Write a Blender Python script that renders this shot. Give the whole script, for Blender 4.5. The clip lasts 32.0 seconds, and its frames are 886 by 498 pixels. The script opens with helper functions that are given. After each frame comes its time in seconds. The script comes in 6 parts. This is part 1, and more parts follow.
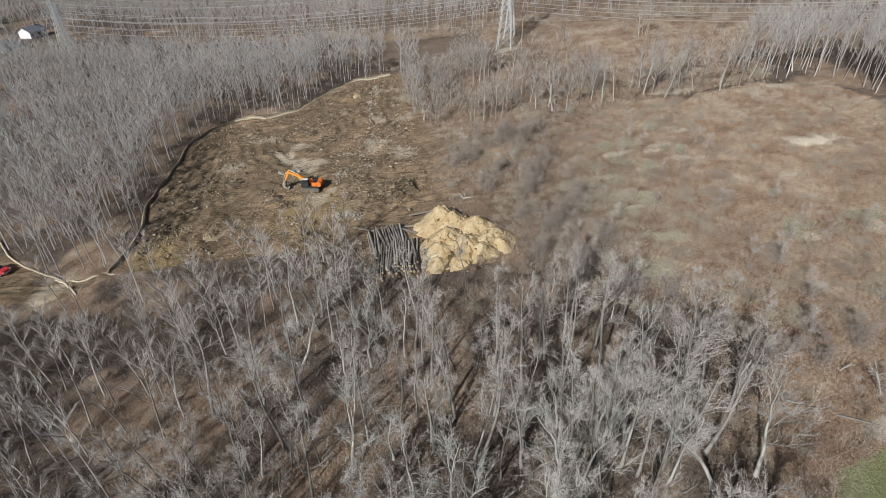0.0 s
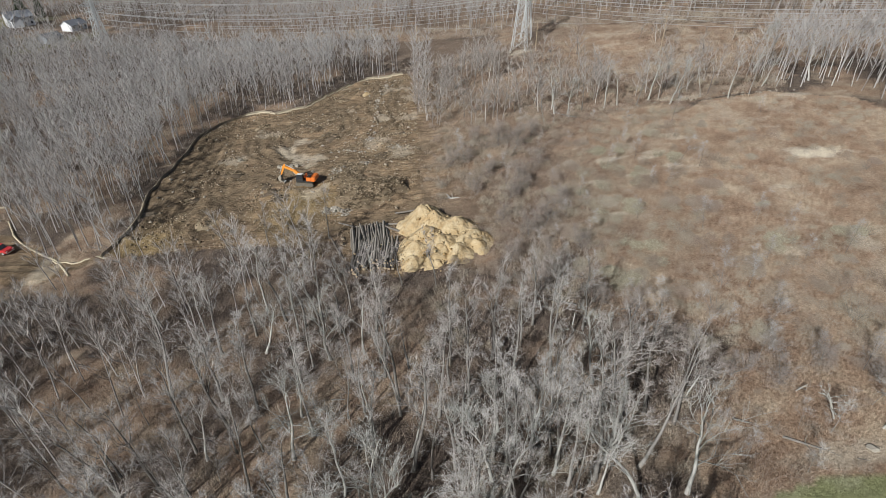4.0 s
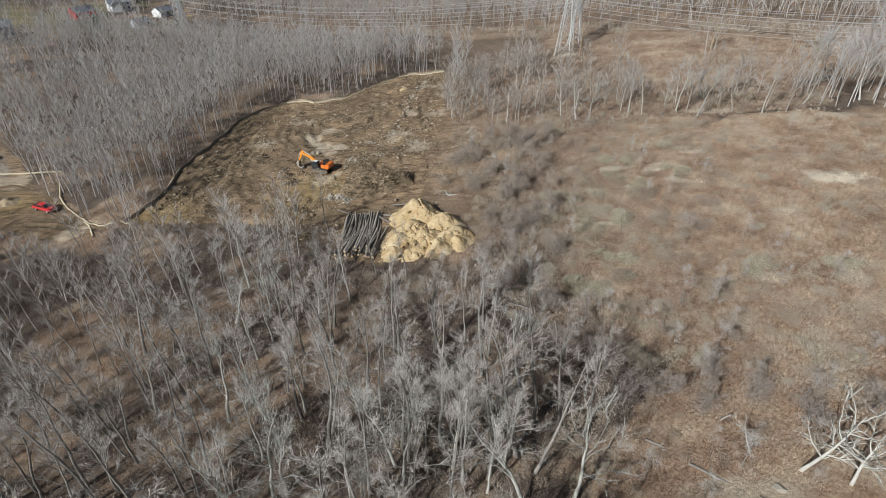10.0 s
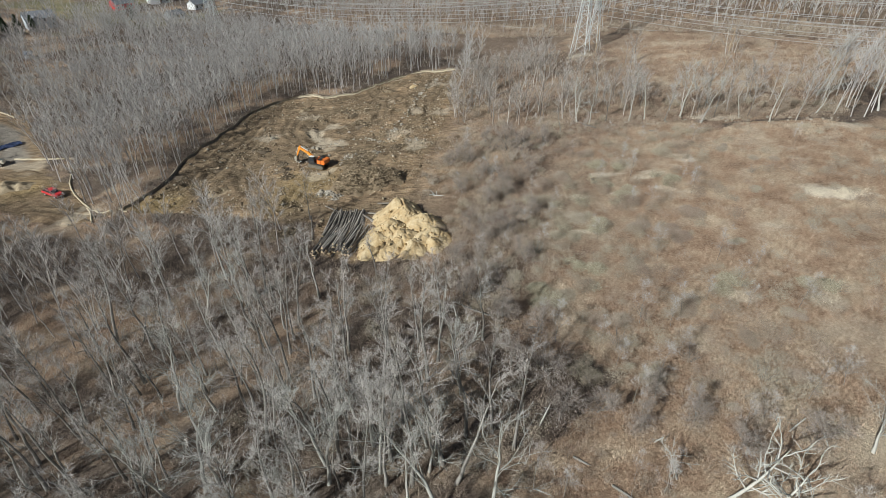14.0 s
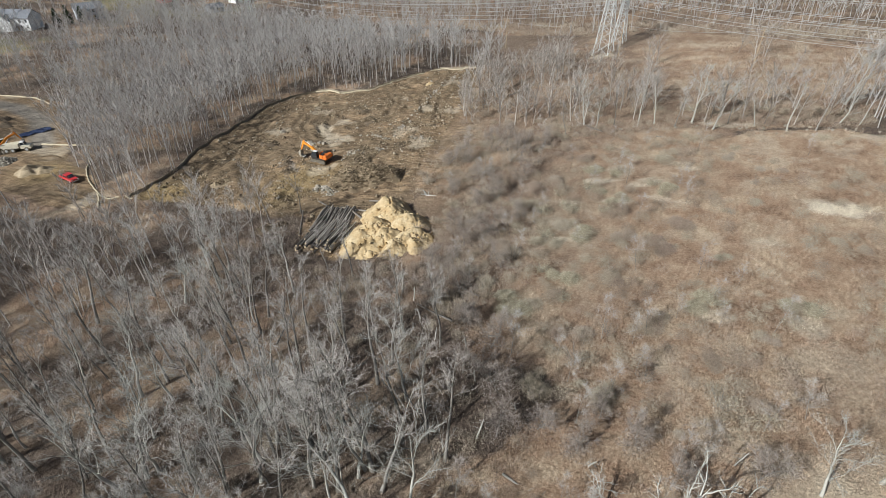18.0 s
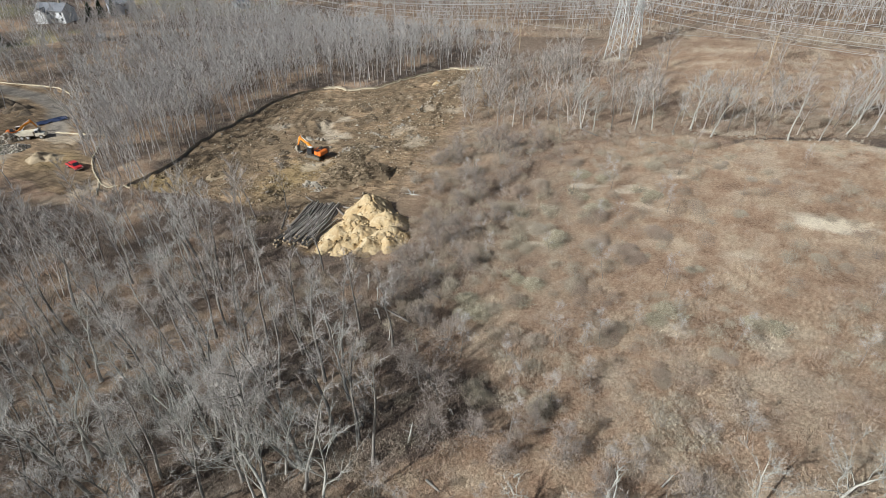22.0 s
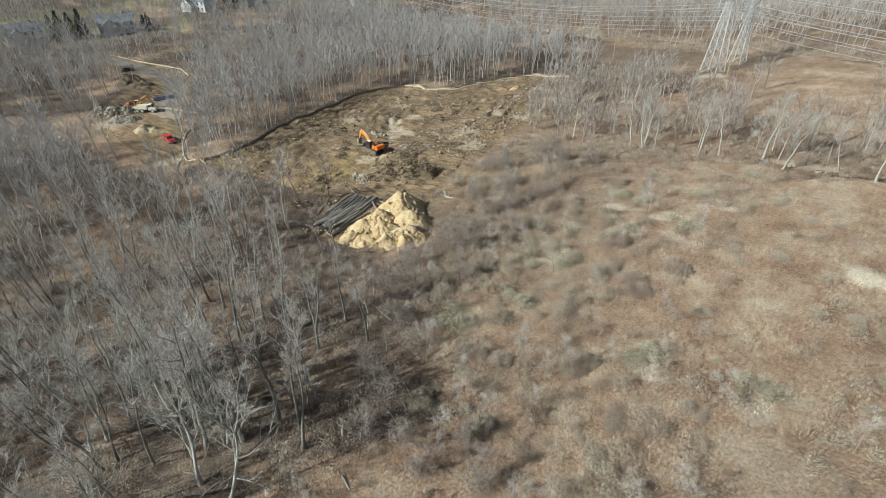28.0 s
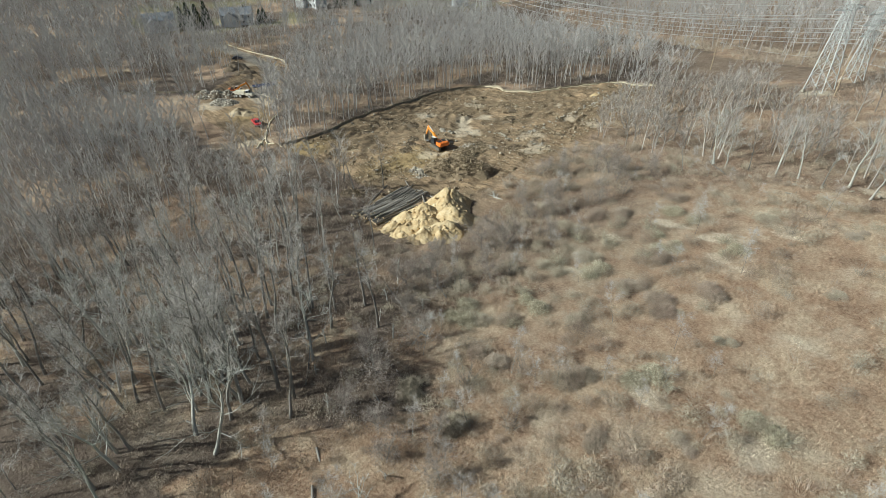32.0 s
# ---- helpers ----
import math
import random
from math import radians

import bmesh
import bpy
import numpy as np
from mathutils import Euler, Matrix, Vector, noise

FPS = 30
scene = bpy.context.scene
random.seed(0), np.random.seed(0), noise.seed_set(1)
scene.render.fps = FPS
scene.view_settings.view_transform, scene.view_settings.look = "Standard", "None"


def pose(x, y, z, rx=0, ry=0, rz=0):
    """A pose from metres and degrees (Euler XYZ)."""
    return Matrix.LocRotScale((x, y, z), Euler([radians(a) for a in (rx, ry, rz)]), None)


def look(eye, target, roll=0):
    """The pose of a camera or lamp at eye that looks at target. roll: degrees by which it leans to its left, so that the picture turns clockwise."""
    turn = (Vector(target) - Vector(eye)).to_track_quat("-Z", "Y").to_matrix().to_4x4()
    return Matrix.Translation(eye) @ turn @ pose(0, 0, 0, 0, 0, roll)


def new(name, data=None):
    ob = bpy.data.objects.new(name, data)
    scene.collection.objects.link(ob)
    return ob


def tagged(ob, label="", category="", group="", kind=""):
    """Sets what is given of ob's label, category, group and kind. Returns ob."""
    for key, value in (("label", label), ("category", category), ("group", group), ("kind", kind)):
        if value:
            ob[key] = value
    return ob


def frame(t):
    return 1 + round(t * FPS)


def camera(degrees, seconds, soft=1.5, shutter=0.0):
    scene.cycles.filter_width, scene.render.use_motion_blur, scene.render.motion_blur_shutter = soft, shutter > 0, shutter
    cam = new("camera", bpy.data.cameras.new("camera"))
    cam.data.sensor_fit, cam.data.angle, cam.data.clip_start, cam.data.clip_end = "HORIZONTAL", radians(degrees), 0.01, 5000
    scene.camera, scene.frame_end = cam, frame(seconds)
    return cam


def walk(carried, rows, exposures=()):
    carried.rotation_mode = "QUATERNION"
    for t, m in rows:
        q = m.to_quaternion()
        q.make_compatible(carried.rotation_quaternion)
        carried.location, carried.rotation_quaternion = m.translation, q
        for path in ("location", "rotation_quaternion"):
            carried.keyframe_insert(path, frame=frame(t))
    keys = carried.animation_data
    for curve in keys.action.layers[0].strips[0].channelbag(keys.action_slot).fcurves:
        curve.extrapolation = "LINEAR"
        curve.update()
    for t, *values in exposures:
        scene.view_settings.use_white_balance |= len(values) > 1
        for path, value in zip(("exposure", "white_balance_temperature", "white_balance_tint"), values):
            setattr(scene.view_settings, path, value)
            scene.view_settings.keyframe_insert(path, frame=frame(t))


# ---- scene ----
cam = camera(79.83, 32.0, soft=0.45)
PATH = [
    (0.0, 0.18, -0.09, 52.38, 56.13, 0.38, -0.66),
    (0.5, 1.46, -0.15, 52.42, 56.13, 0.4, 0.39),
    (1.0, 2.74, -0.08, 52.36, 56.16, 0.44, 0.89),
    (1.5, 4.03, 0.03, 52.31, 56.2, 0.44, 1.06),
    (2.0, 5.42, 0.06, 52.25, 56.22, 0.47, 1.35),
    (2.5, 6.76, 0.04, 52.2, 56.23, 0.41, 1.49),
    (4.5, 11.54, -0.11, 52.07, 56.3, 0.16, 4.42),
    (5.0, 12.9, -0.14, 52.12, 56.29, 0.17, 4.87),
    (5.5, 14.25, -0.24, 52.21, 56.29, 0.12, 5.04),
    (6.0, 15.58, -0.33, 52.22, 56.29, 0.04, 5.54),
    (6.5, 16.85, -0.34, 52.17, 56.3, -0.04, 6.73),
    (7.0, 18.13, -0.25, 52.04, 56.28, -0.14, 7.88),
    (7.5, 19.49, -0.1, 51.9, 56.28, -0.21, 9.07),
    (8.0, 20.95, -0.04, 51.88, 56.26, -0.23, 10.35),
    (8.5, 22.4, -0.06, 51.94, 56.26, -0.26, 11.23),
    (9.0, 23.81, -0.06, 52.01, 56.28, -0.22, 12.12),
    (9.5, 25.17, 0.09, 52.19, 56.26, -0.23, 12.55),
    (10.0, 26.44, 0.32, 52.42, 56.18, -0.24, 12.74),
    (10.5, 27.65, 0.76, 52.56, 56.14, -0.23, 12.84),
    (11.0, 28.91, 1.24, 52.67, 56.08, -0.22, 13.13),
    (11.5, 30.24, 1.72, 52.81, 56.02, -0.22, 13.74),
    (12.0, 31.56, 2.09, 52.92, 55.95, -0.27, 14.42),
    (12.5, 32.9, 2.51, 53.0, 55.89, -0.22, 15.05),
    (13.0, 34.18, 2.97, 53.08, 55.82, -0.21, 15.64),
    (13.5, 35.4, 3.45, 53.17, 55.74, -0.25, 16.39),
    (14.0, 36.7, 3.98, 53.19, 55.69, -0.2, 17.21),
    (14.5, 37.94, 4.55, 53.22, 55.64, -0.16, 18.0),
    (16.5, 42.79, 6.97, 53.19, 55.45, -0.01, 20.47),
    (17.0, 44.0, 7.71, 53.2, 55.39, -0.01, 21.13),
    (17.5, 45.14, 8.42, 53.2, 55.35, -0.01, 21.74),
    (18.0, 46.28, 9.09, 53.2, 55.32, -0.01, 22.3),
    (18.5, 47.4, 9.64, 53.19, 55.3, -0.03, 22.84),
    (19.0, 48.55, 10.17, 53.11, 55.31, -0.03, 23.49),
    (19.5, 49.67, 10.73, 53.07, 55.29, -0.05, 24.12),
    (20.0, 50.74, 11.3, 53.03, 55.3, -0.07, 24.77),
    (20.5, 51.82, 11.9, 52.94, 55.32, -0.09, 25.31),
    (21.0, 52.82, 12.51, 52.89, 55.32, -0.09, 25.53),
    (21.5, 53.85, 13.1, 52.81, 55.34, -0.16, 25.77),
    (22.0, 54.87, 13.74, 52.77, 55.36, -0.18, 26.17),
    (22.5, 55.93, 14.38, 52.78, 55.38, -0.21, 26.8),
    (23.0, 56.93, 14.95, 52.81, 55.41, -0.28, 27.55),
    (23.5, 57.98, 15.6, 52.82, 55.44, -0.27, 28.24),
    (24.0, 59.08, 16.31, 52.82, 55.48, -0.26, 29.28),
    (24.5, 60.19, 17.04, 52.77, 55.5, -0.26, 30.43),
    (25.0, 61.3, 17.83, 52.74, 55.51, -0.24, 31.91),
    (25.5, 62.33, 18.64, 52.72, 55.49, -0.21, 33.3),
    (27.5, 66.73, 22.05, 52.72, 55.57, -0.08, 38.17),
    (28.0, 67.78, 22.85, 52.76, 55.58, -0.02, 39.49),
    (28.5, 68.73, 23.67, 52.7, 55.6, 0.03, 40.72),
    (29.0, 69.69, 24.48, 52.62, 55.64, 0.05, 41.93),
    (29.5, 70.6, 25.28, 52.44, 55.69, 0.09, 43.71),
    (30.0, 71.54, 26.04, 52.33, 55.73, 0.14, 45.24),
    (30.5, 72.47, 26.8, 52.24, 55.77, 0.19, 46.89),
    (31.0, 73.41, 27.61, 52.19, 55.81, 0.24, 48.41),
    (31.5, 74.37, 28.46, 52.13, 55.87, 0.29, 49.79),
    (32.0, 75.39, 29.37, 52.06, 55.91, 0.36, 50.99),
]
walk(cam, [(t, pose(x, y, z, rx, ry, rz)) for t, x, y, z, rx, ry, rz in PATH], [(0.0, -0.02, 6500, 10), (9.0, 0.02, 6500, 10), (12.0, 0.06, 6500, 7), (15.0, 0.16, 6500, 6), (19.0, 0.26, 6500, 9), (25.5, 0.37, 6500, 7), (28.0, 0.4, 6500, 3), (32.0, 0.44, 6500, 0)])

# ---- light: one low winter sun behind the flight path, clear sky ----
SHADOW = Vector((0.52, 0.854, 0)).normalized()
ELEV = radians(33)
sun_from = Vector((-SHADOW.x * math.cos(ELEV), -SHADOW.y * math.cos(ELEV), math.sin(ELEV)))
world = bpy.data.worlds.new("sky")
scene.world = world
world.use_nodes = True
wn = world.node_tree
sky = wn.nodes.new("ShaderNodeTexSky")
sky.sky_type, sky.sun_disc = "NISHITA", False
sky.sun_elevation, sky.sun_rotation = ELEV, math.atan2(sun_from.x, sun_from.y)
sky.air_density, sky.dust_density = 1.0, 1.5
wn.links.new(sky.outputs[0], wn.nodes["Background"].inputs[0])
wn.nodes["Background"].inputs[1].default_value = 0.047
sun = new("sun", bpy.data.lights.new("sun", "SUN"))
sun.data.energy, sun.data.angle, sun.data.color = 5.0, radians(0.55), (0.97, 0.985, 0.985)
sun.matrix_world = look(sun_from * 100, (0, 0, 0))

rng = np.random.default_rng(7)

# ---- the lie of the land ----
PROFILE_X = [-400, -260, -170, -120, -86, -60, -35, -3, 8, 15, 30, 55, 75, 100, 160, 300, 600]
PROFILE_Z = [-8, -10.5, -10.8, -10.4, -8.9, -7.5, -6.1, -3.5, -1.6, -0.6, 2.6, 6.6, 8.8, 10.6, 13, 15, 17]
XS = np.arange(-420, 620, 1.0)
KERNEL = np.hanning(15) / np.hanning(15).sum()
ZS = np.convolve(np.pad(np.interp(XS, PROFILE_X, PROFILE_Z), 7, mode="edge"), KERNEL, mode="valid")


def base_z(x, y):
    x, y = np.asarray(x, float), np.asarray(y, float)
    return np.interp(x, XS, ZS) + 0.018 * (np.minimum(y, 260) - 90) * np.clip((x + 110) / 60, 0, 1)


def hash_noise(x, y, scale, seed=0):
    """Smooth value noise in [0, 1] for arrays."""
    x, y = np.asarray(x, float) / scale, np.asarray(y, float) / scale
    ix, iy = np.floor(x), np.floor(y)
    fx, fy = x - ix, y - iy
    fx, fy = fx * fx * (3 - 2 * fx), fy * fy * (3 - 2 * fy)

    def h(a, b):
        s = np.sin(a * 127.1 + b * 311.7 + seed * 74.7) * 43758.5453
        return s - np.floor(s)
    return (h(ix, iy) * (1 - fx) + h(ix + 1, iy) * fx) * (1 - fy) + (h(ix, iy + 1) * (1 - fx) + h(ix + 1, iy + 1) * fx) * fy


def fbm(x, y, scale, seed=0, octaves=4):
    total, amp, norm = 0, 1.0, 0
    for k in range(octaves):
        total, norm = total + amp * hash_noise(x, y, scale / 2 ** k, seed + k), norm + amp
        amp *= 0.55
    return total / norm


def inside(poly, x, y):
    x, y = np.asarray(x, float), np.asarray(y, float)
    res = np.zeros(x.shape, bool)
    for (x0, y0), (x1, y1) in zip(poly, poly[1:] + poly[:1]):
        cross = (y0 > y) != (y1 > y)
        res ^= cross & (x < (x1 - x0) * (y - y0) / ((y1 - y0) or 1e-9) + x0)
    return res


def from_line(line, x, y):
    """Distance of points from a polyline."""
    x, y = np.asarray(x, float), np.asarray(y, float)
    best = np.full(x.shape, 1e9)
    for (x0, y0), (x1, y1) in zip(line, line[1:]):
        dx, dy = x1 - x0, y1 - y0
        u = np.clip(((x - x0) * dx + (y - y0) * dy) / (dx * dx + dy * dy), 0, 1)
        best = np.minimum(best, np.hypot(x - x0 - u * dx, y - y0 - u * dy))
    return best


FENCE = [(-63, 82), (-63, 92), (-64, 99), (-67.5, 108), (-68, 118), (-69, 130), (-71.5, 143), (-69, 154), (-64, 161.5), (-59.5, 163.8),
         (-54, 160.6), (-45, 166), (-38, 182), (-30, 193), (-15, 196)]
CLEARING = FENCE + [(-11, 178), (-9, 158), (-5, 138), (-3, 117), (0, 100), (3, 95), (-3, 74), (-9, 76), (-14, 81), (-16, 88), (-24, 85), (-36, 86), (-50, 83.5)]
SITE = [(-63, 81), (-70, 75), (-84, 74), (-107, 74), (-133, 80), (-142, 92), (-150, 104), (-170, 108), (-215, 105), (-215, 122), (-180, 124), (-160, 128),
        (-142, 124), (-122, 109), (-112, 103), (-97, 92), (-90, 91), (-76, 83)]
ROAD = [(-118, 99), (-126, 105), (-138, 113), (-157, 118), (-180, 117), (-215, 113)]
FIELD = [(12, 96), (14, 81), (20, 68), (28, 60), (40, 54), (56, 49), (75, 53), (110, 48), (150, 60), (150, 112), (106, 116), (100, 132), (86, 139),
         (75, 136), (65, 133.5), (53, 129), (41, 133), (28, 132), (22, 122), (17, 108)]
STRAW_EDGE = [(34, 26), (80, 22), (110, 48), (75, 54), (56, 50), (44, 52), (36, 42)]
LAWN = [(41, 31.6), (46, 33.8), (56, 33.6), (62, 35), (120, 33), (120, -40), (20, -40), (33, 20)]
CORRIDOR = [(-50, 240), (-40, 252), (0, 244), (35, 234), (70, 224), (120, 206), (160, 194), (160, 160), (104, 168), (88, 160), (70, 158), (45, 165), (28, 178), (12, 190), (-8, 198), (-24, 205)]
SCRUB = [(3, 95), (12, 96), (17, 108), (22, 122), (28, 132), (60, 134), (84, 140), (96, 152), (88, 160), (70, 158), (45, 165), (28, 178), (12, 190),
         (-8, 198), (-15, 196), (-11, 178), (-9, 158), (-5, 138), (-3, 117)]
GARDENS = [(-222, 96), (-222, 235), (-200, 262), (-198, 300), (-235, 345), (-330, 345), (-330, 94), (-245, 92)]
GRASS_STRIP = [(-164, 43), (-145, 68), (-135, 81), (-107, 74), (-105, 64), (-136, 38), (-150, 30)]
PALE_SPOTS = [(76.5, 104.3, 5.0, 1.7), (55, 115, 3.0, 1.1), (59, 70.6, 2.5, 1.5), (70, 71.6, 2.3, 2), (38.5, 108, 2.5, 1.2), (62, 139, 5, 2), (88, 136, 4, 1.5),
              (86, 84, 9, 6), (98, 100, 6, 3), (47, 107, 2.2, 1.2), (51, 102, 2, 1.2), (35, 99, 2.4, 1.1), (67, 90, 2.5, 1), (80, 66, 9, 5), (25, 205, 4.5, 2.6), (50, 35.6, 5, 1.4), (23, 28, 8, 6), (29, 40, 6, 3), (76, 61, 11, 6), (92, 74, 13, 8), (88, 92, 12, 7), (41, 108.5, 2.4, 0.9), (49, 109, 2.4, 1.1), (54, 117, 2.2, 0.9), (54.5, 101, 1.6, 0.8), (43, 100, 2.2, 0.8), (37, 86, 2.0, 0.8), (78.2, 103, 5.9, 2.3)]
PILE = (4.5, 85.0)


def earth_mask(x, y):
    """Bare earth, fading out raggedly towards the scrub in the east."""
    a = np.maximum(soft_mask(CLEARING, x, y), soft_mask(SITE, x, y))
    for shift, k in ((4, 0.75), (9, 0.5), (15, 0.3)):
        w = (fbm(x, y, 6, 171) - 0.5) * 14
        a = np.maximum(a, k * (inside(CLEARING, x - shift + w, y + w * 0.4) & (x > -14)))
    return a


def soft_mask(poly, x, y, wobble=2.5, seed=3):
    dx, dy = (fbm(x, y, 9, seed) - 0.5) * 2 * wobble, (fbm(x, y, 9, seed + 9) - 0.5) * 2 * wobble
    return inside(poly, x + dx, y + dy).astype(float)


TRACKS = [[(-50, 140), (-47, 132), (-40, 128)], [(-46, 141), (-43, 133), (-37, 127)], [(-53, 139), (-50, 131), (-44, 126)], [(-28, 98), (-26, 90), (-22, 86)], [(-24, 182), (-24, 166), (-17, 150)], [(-40, 170), (-30, 158), (-27, 146), (-34, 134)], [(-64, 128), (-54, 120), (-44, 116)], [(-62, 112), (-50, 108), (-42, 98)],
          [(-18, 190), (-17, 165), (-12, 150), (-22, 132), (-40, 122), (-55, 108), (-60, 90)], [(-5, 128), (-20, 124), (-38, 118), (-52, 100), (-60, 88)],
          [(-29, 104), (-26, 94), (-22, 88), (-8, 93), (2, 97)], [(-60, 150), (-48, 148), (-36, 150), (-24, 168), (-20, 186)], [(-44, 146), (-42, 132), (-36, 124)],
          [(-58, 86), (-59, 97), (-63, 110), (-64, 128), (-66.5, 142)], [(-53, 88), (-54, 99), (-58, 112), (-59, 129), (-60, 142)], [(-47, 92), (-49, 104), (-53, 116), (-54, 128)],
          [(-57, 155), (-50, 155), (-41, 163), (-34, 178), (-26, 188)], [(-52, 146), (-40, 152), (-30, 166)],
          [(-66, 80), (-85, 79), (-100, 86), (-112, 96), (-124, 103)], [(-96, 84), (-104, 92), (-100, 96), (-92, 90)]]


def ground_z(x, y):
    """Height of the ground, with its lumps and ruts."""
    x, y = np.asarray(x, float), np.asarray(y, float)
    z = base_z(x, y)
    z = z - 0.6 * np.exp(-((x + 31) ** 2 + (y - 112) ** 2) / 150)
    dirt = earth_mask(x, y) * np.clip((x + 100) / 38, 0.25, 1)
    z = z + (fbm(x, y, 7, 11) - 0.5) * (0.35 + 1.1 * dirt)
    z = z + dirt * (np.maximum(fbm(x, y, 3.4, 21, 3) - 0.52, 0) * 2.2 + (fbm(x, y, 1.7, 5, 2) - 0.5) * 0.6)
    for k, line in enumerate(TRACKS):
        d = from_line(line, x + (fbm(x, y, 8, 40 + k) - 0.5) * 3, y)
        z = z - 0.34 * np.exp(-((d - 1.3) / 0.45) ** 2) + 0.16 * np.exp(-((d - 2.2) / 0.45) ** 2)
    inner = np.exp(-(((x + 150) / 16) ** 2 + ((y - 104) / 6) ** 2))
    return z + 1.8 * inner


# ---- materials ----
def material(name, rough=0.9, metal=0.0, spec=0.3):
    m = bpy.data.materials.new(name)
    m.use_nodes = True
    b = m.node_tree.nodes["Principled BSDF"]
    b.inputs["Roughness"].default_value, b.inputs["Metallic"].default_value = rough, metal
    b.inputs["Specular IOR Level"].default_value = spec
    return m, m.node_tree, b


def where(nt, world_space=True):
    if world_space:
        return nt.nodes.new("ShaderNodeNewGeometry").outputs["Position"]
    return nt.nodes.new("ShaderNodeTexCoord").outputs["Object"]


def noise_of(nt, vec, scale, detail=5, rough=0.6, distort=0.0):
    n = nt.nodes.new("ShaderNodeTexNoise")
    n.inputs["Scale"].default_value, n.inputs["Detail"].default_value = scale, detail
    n.inputs["Roughness"].default_value, n.inputs["Distortion"].default_value = rough, distort
    nt.links.new(vec, n.inputs["Vector"])
    return n.outputs[0]


def ramp(nt, fac, stops):
    r = nt.nodes.new("ShaderNodeValToRGB")
    while len(r.color_ramp.elements) < len(stops):
        r.color_ramp.elements.new(0.5)
    for e, (p, c) in zip(r.color_ramp.elements, stops):
        e.position = p
        e.color = (*c, 1) if len(c) == 3 else c
    nt.links.new(fac, r.inputs[0])
    return r.outputs[0]


def blend(nt, fac, a, b, mode="MIX"):
    n = nt.nodes.new("ShaderNodeMix")
    n.data_type, n.blend_type = "RGBA", mode
    for key, v in ((0, fac), (6, a), (7, b)):
        if isinstance(v, (int, float)):
            n.inputs[key].default_value = v
        elif isinstance(v, tuple):
            n.inputs[key].default_value = (*v, 1)
        else:
            nt.links.new(v, n.inputs[key])
    return n.outputs[2]


def bump(nt, bsdf, height, strength=0.4, dist=0.1):
    n = nt.nodes.new("ShaderNodeBump")
    n.inputs["Strength"].default_value, n.inputs["Distance"].default_value = strength, dist
    nt.links.new(height, n.inputs["Height"])
    nt.links.new(n.outputs[0], bsdf.inputs["Normal"])


def grainy(name, dark, mid, light, scale=1.0, rough=0.9, metal=0.0, relief=0.3, world_space=False, spec=0.3, vary=0.0):
    """A surface with stains and grain at two scales."""
    m, nt, b = material(name, rough, metal, spec)
    v = where(nt, world_space)
    c = ramp(nt, noise_of(nt, v, scale, 6, 0.65), [(0.3, dark), (0.5, mid), (0.72, light)])
    c = blend(nt, 0.35, c, ramp(nt, noise_of(nt, v, scale * 9, 4, 0.7), [(0.35, dark), (0.65, light)]))
    if vary:
        info = nt.nodes.new("ShaderNodeObjectInfo")
        c = blend(nt, vary, c, ramp(nt, info.outputs["Random"], [(0, dark), (0.5, mid), (1, light)]))
    nt.links.new(c, b.inputs["Base Color"])
    if relief:
        bump(nt, b, noise_of(nt, v, scale * 6, 5, 0.7), relief, 0.08)
    return m


def per_island(name, stops, patches=None, rough=0.85, patch_scale=0.09):
    """For joined leaves, twigs and blades: each island takes its own tone, shifted by wide patches."""
    m, nt, b = material(name, rough, 0, 0.2)
    g = nt.nodes.new("ShaderNodeNewGeometry")
    c = ramp(nt, g.outputs["Random Per Island"], stops)
    if patches:
        c = blend(nt, 0.55, c, ramp(nt, noise_of(nt, g.outputs["Position"], patch_scale, 5, 0.62), patches))
    nt.links.new(c, b.inputs["Base Color"])
    return m


FIELD_TONES = [(0.36, (0.20, 0.125, 0.088)), (0.44, (0.37, 0.238, 0.16)), (0.53, (0.475, 0.35, 0.248)), (0.66, (0.70, 0.585, 0.43))]


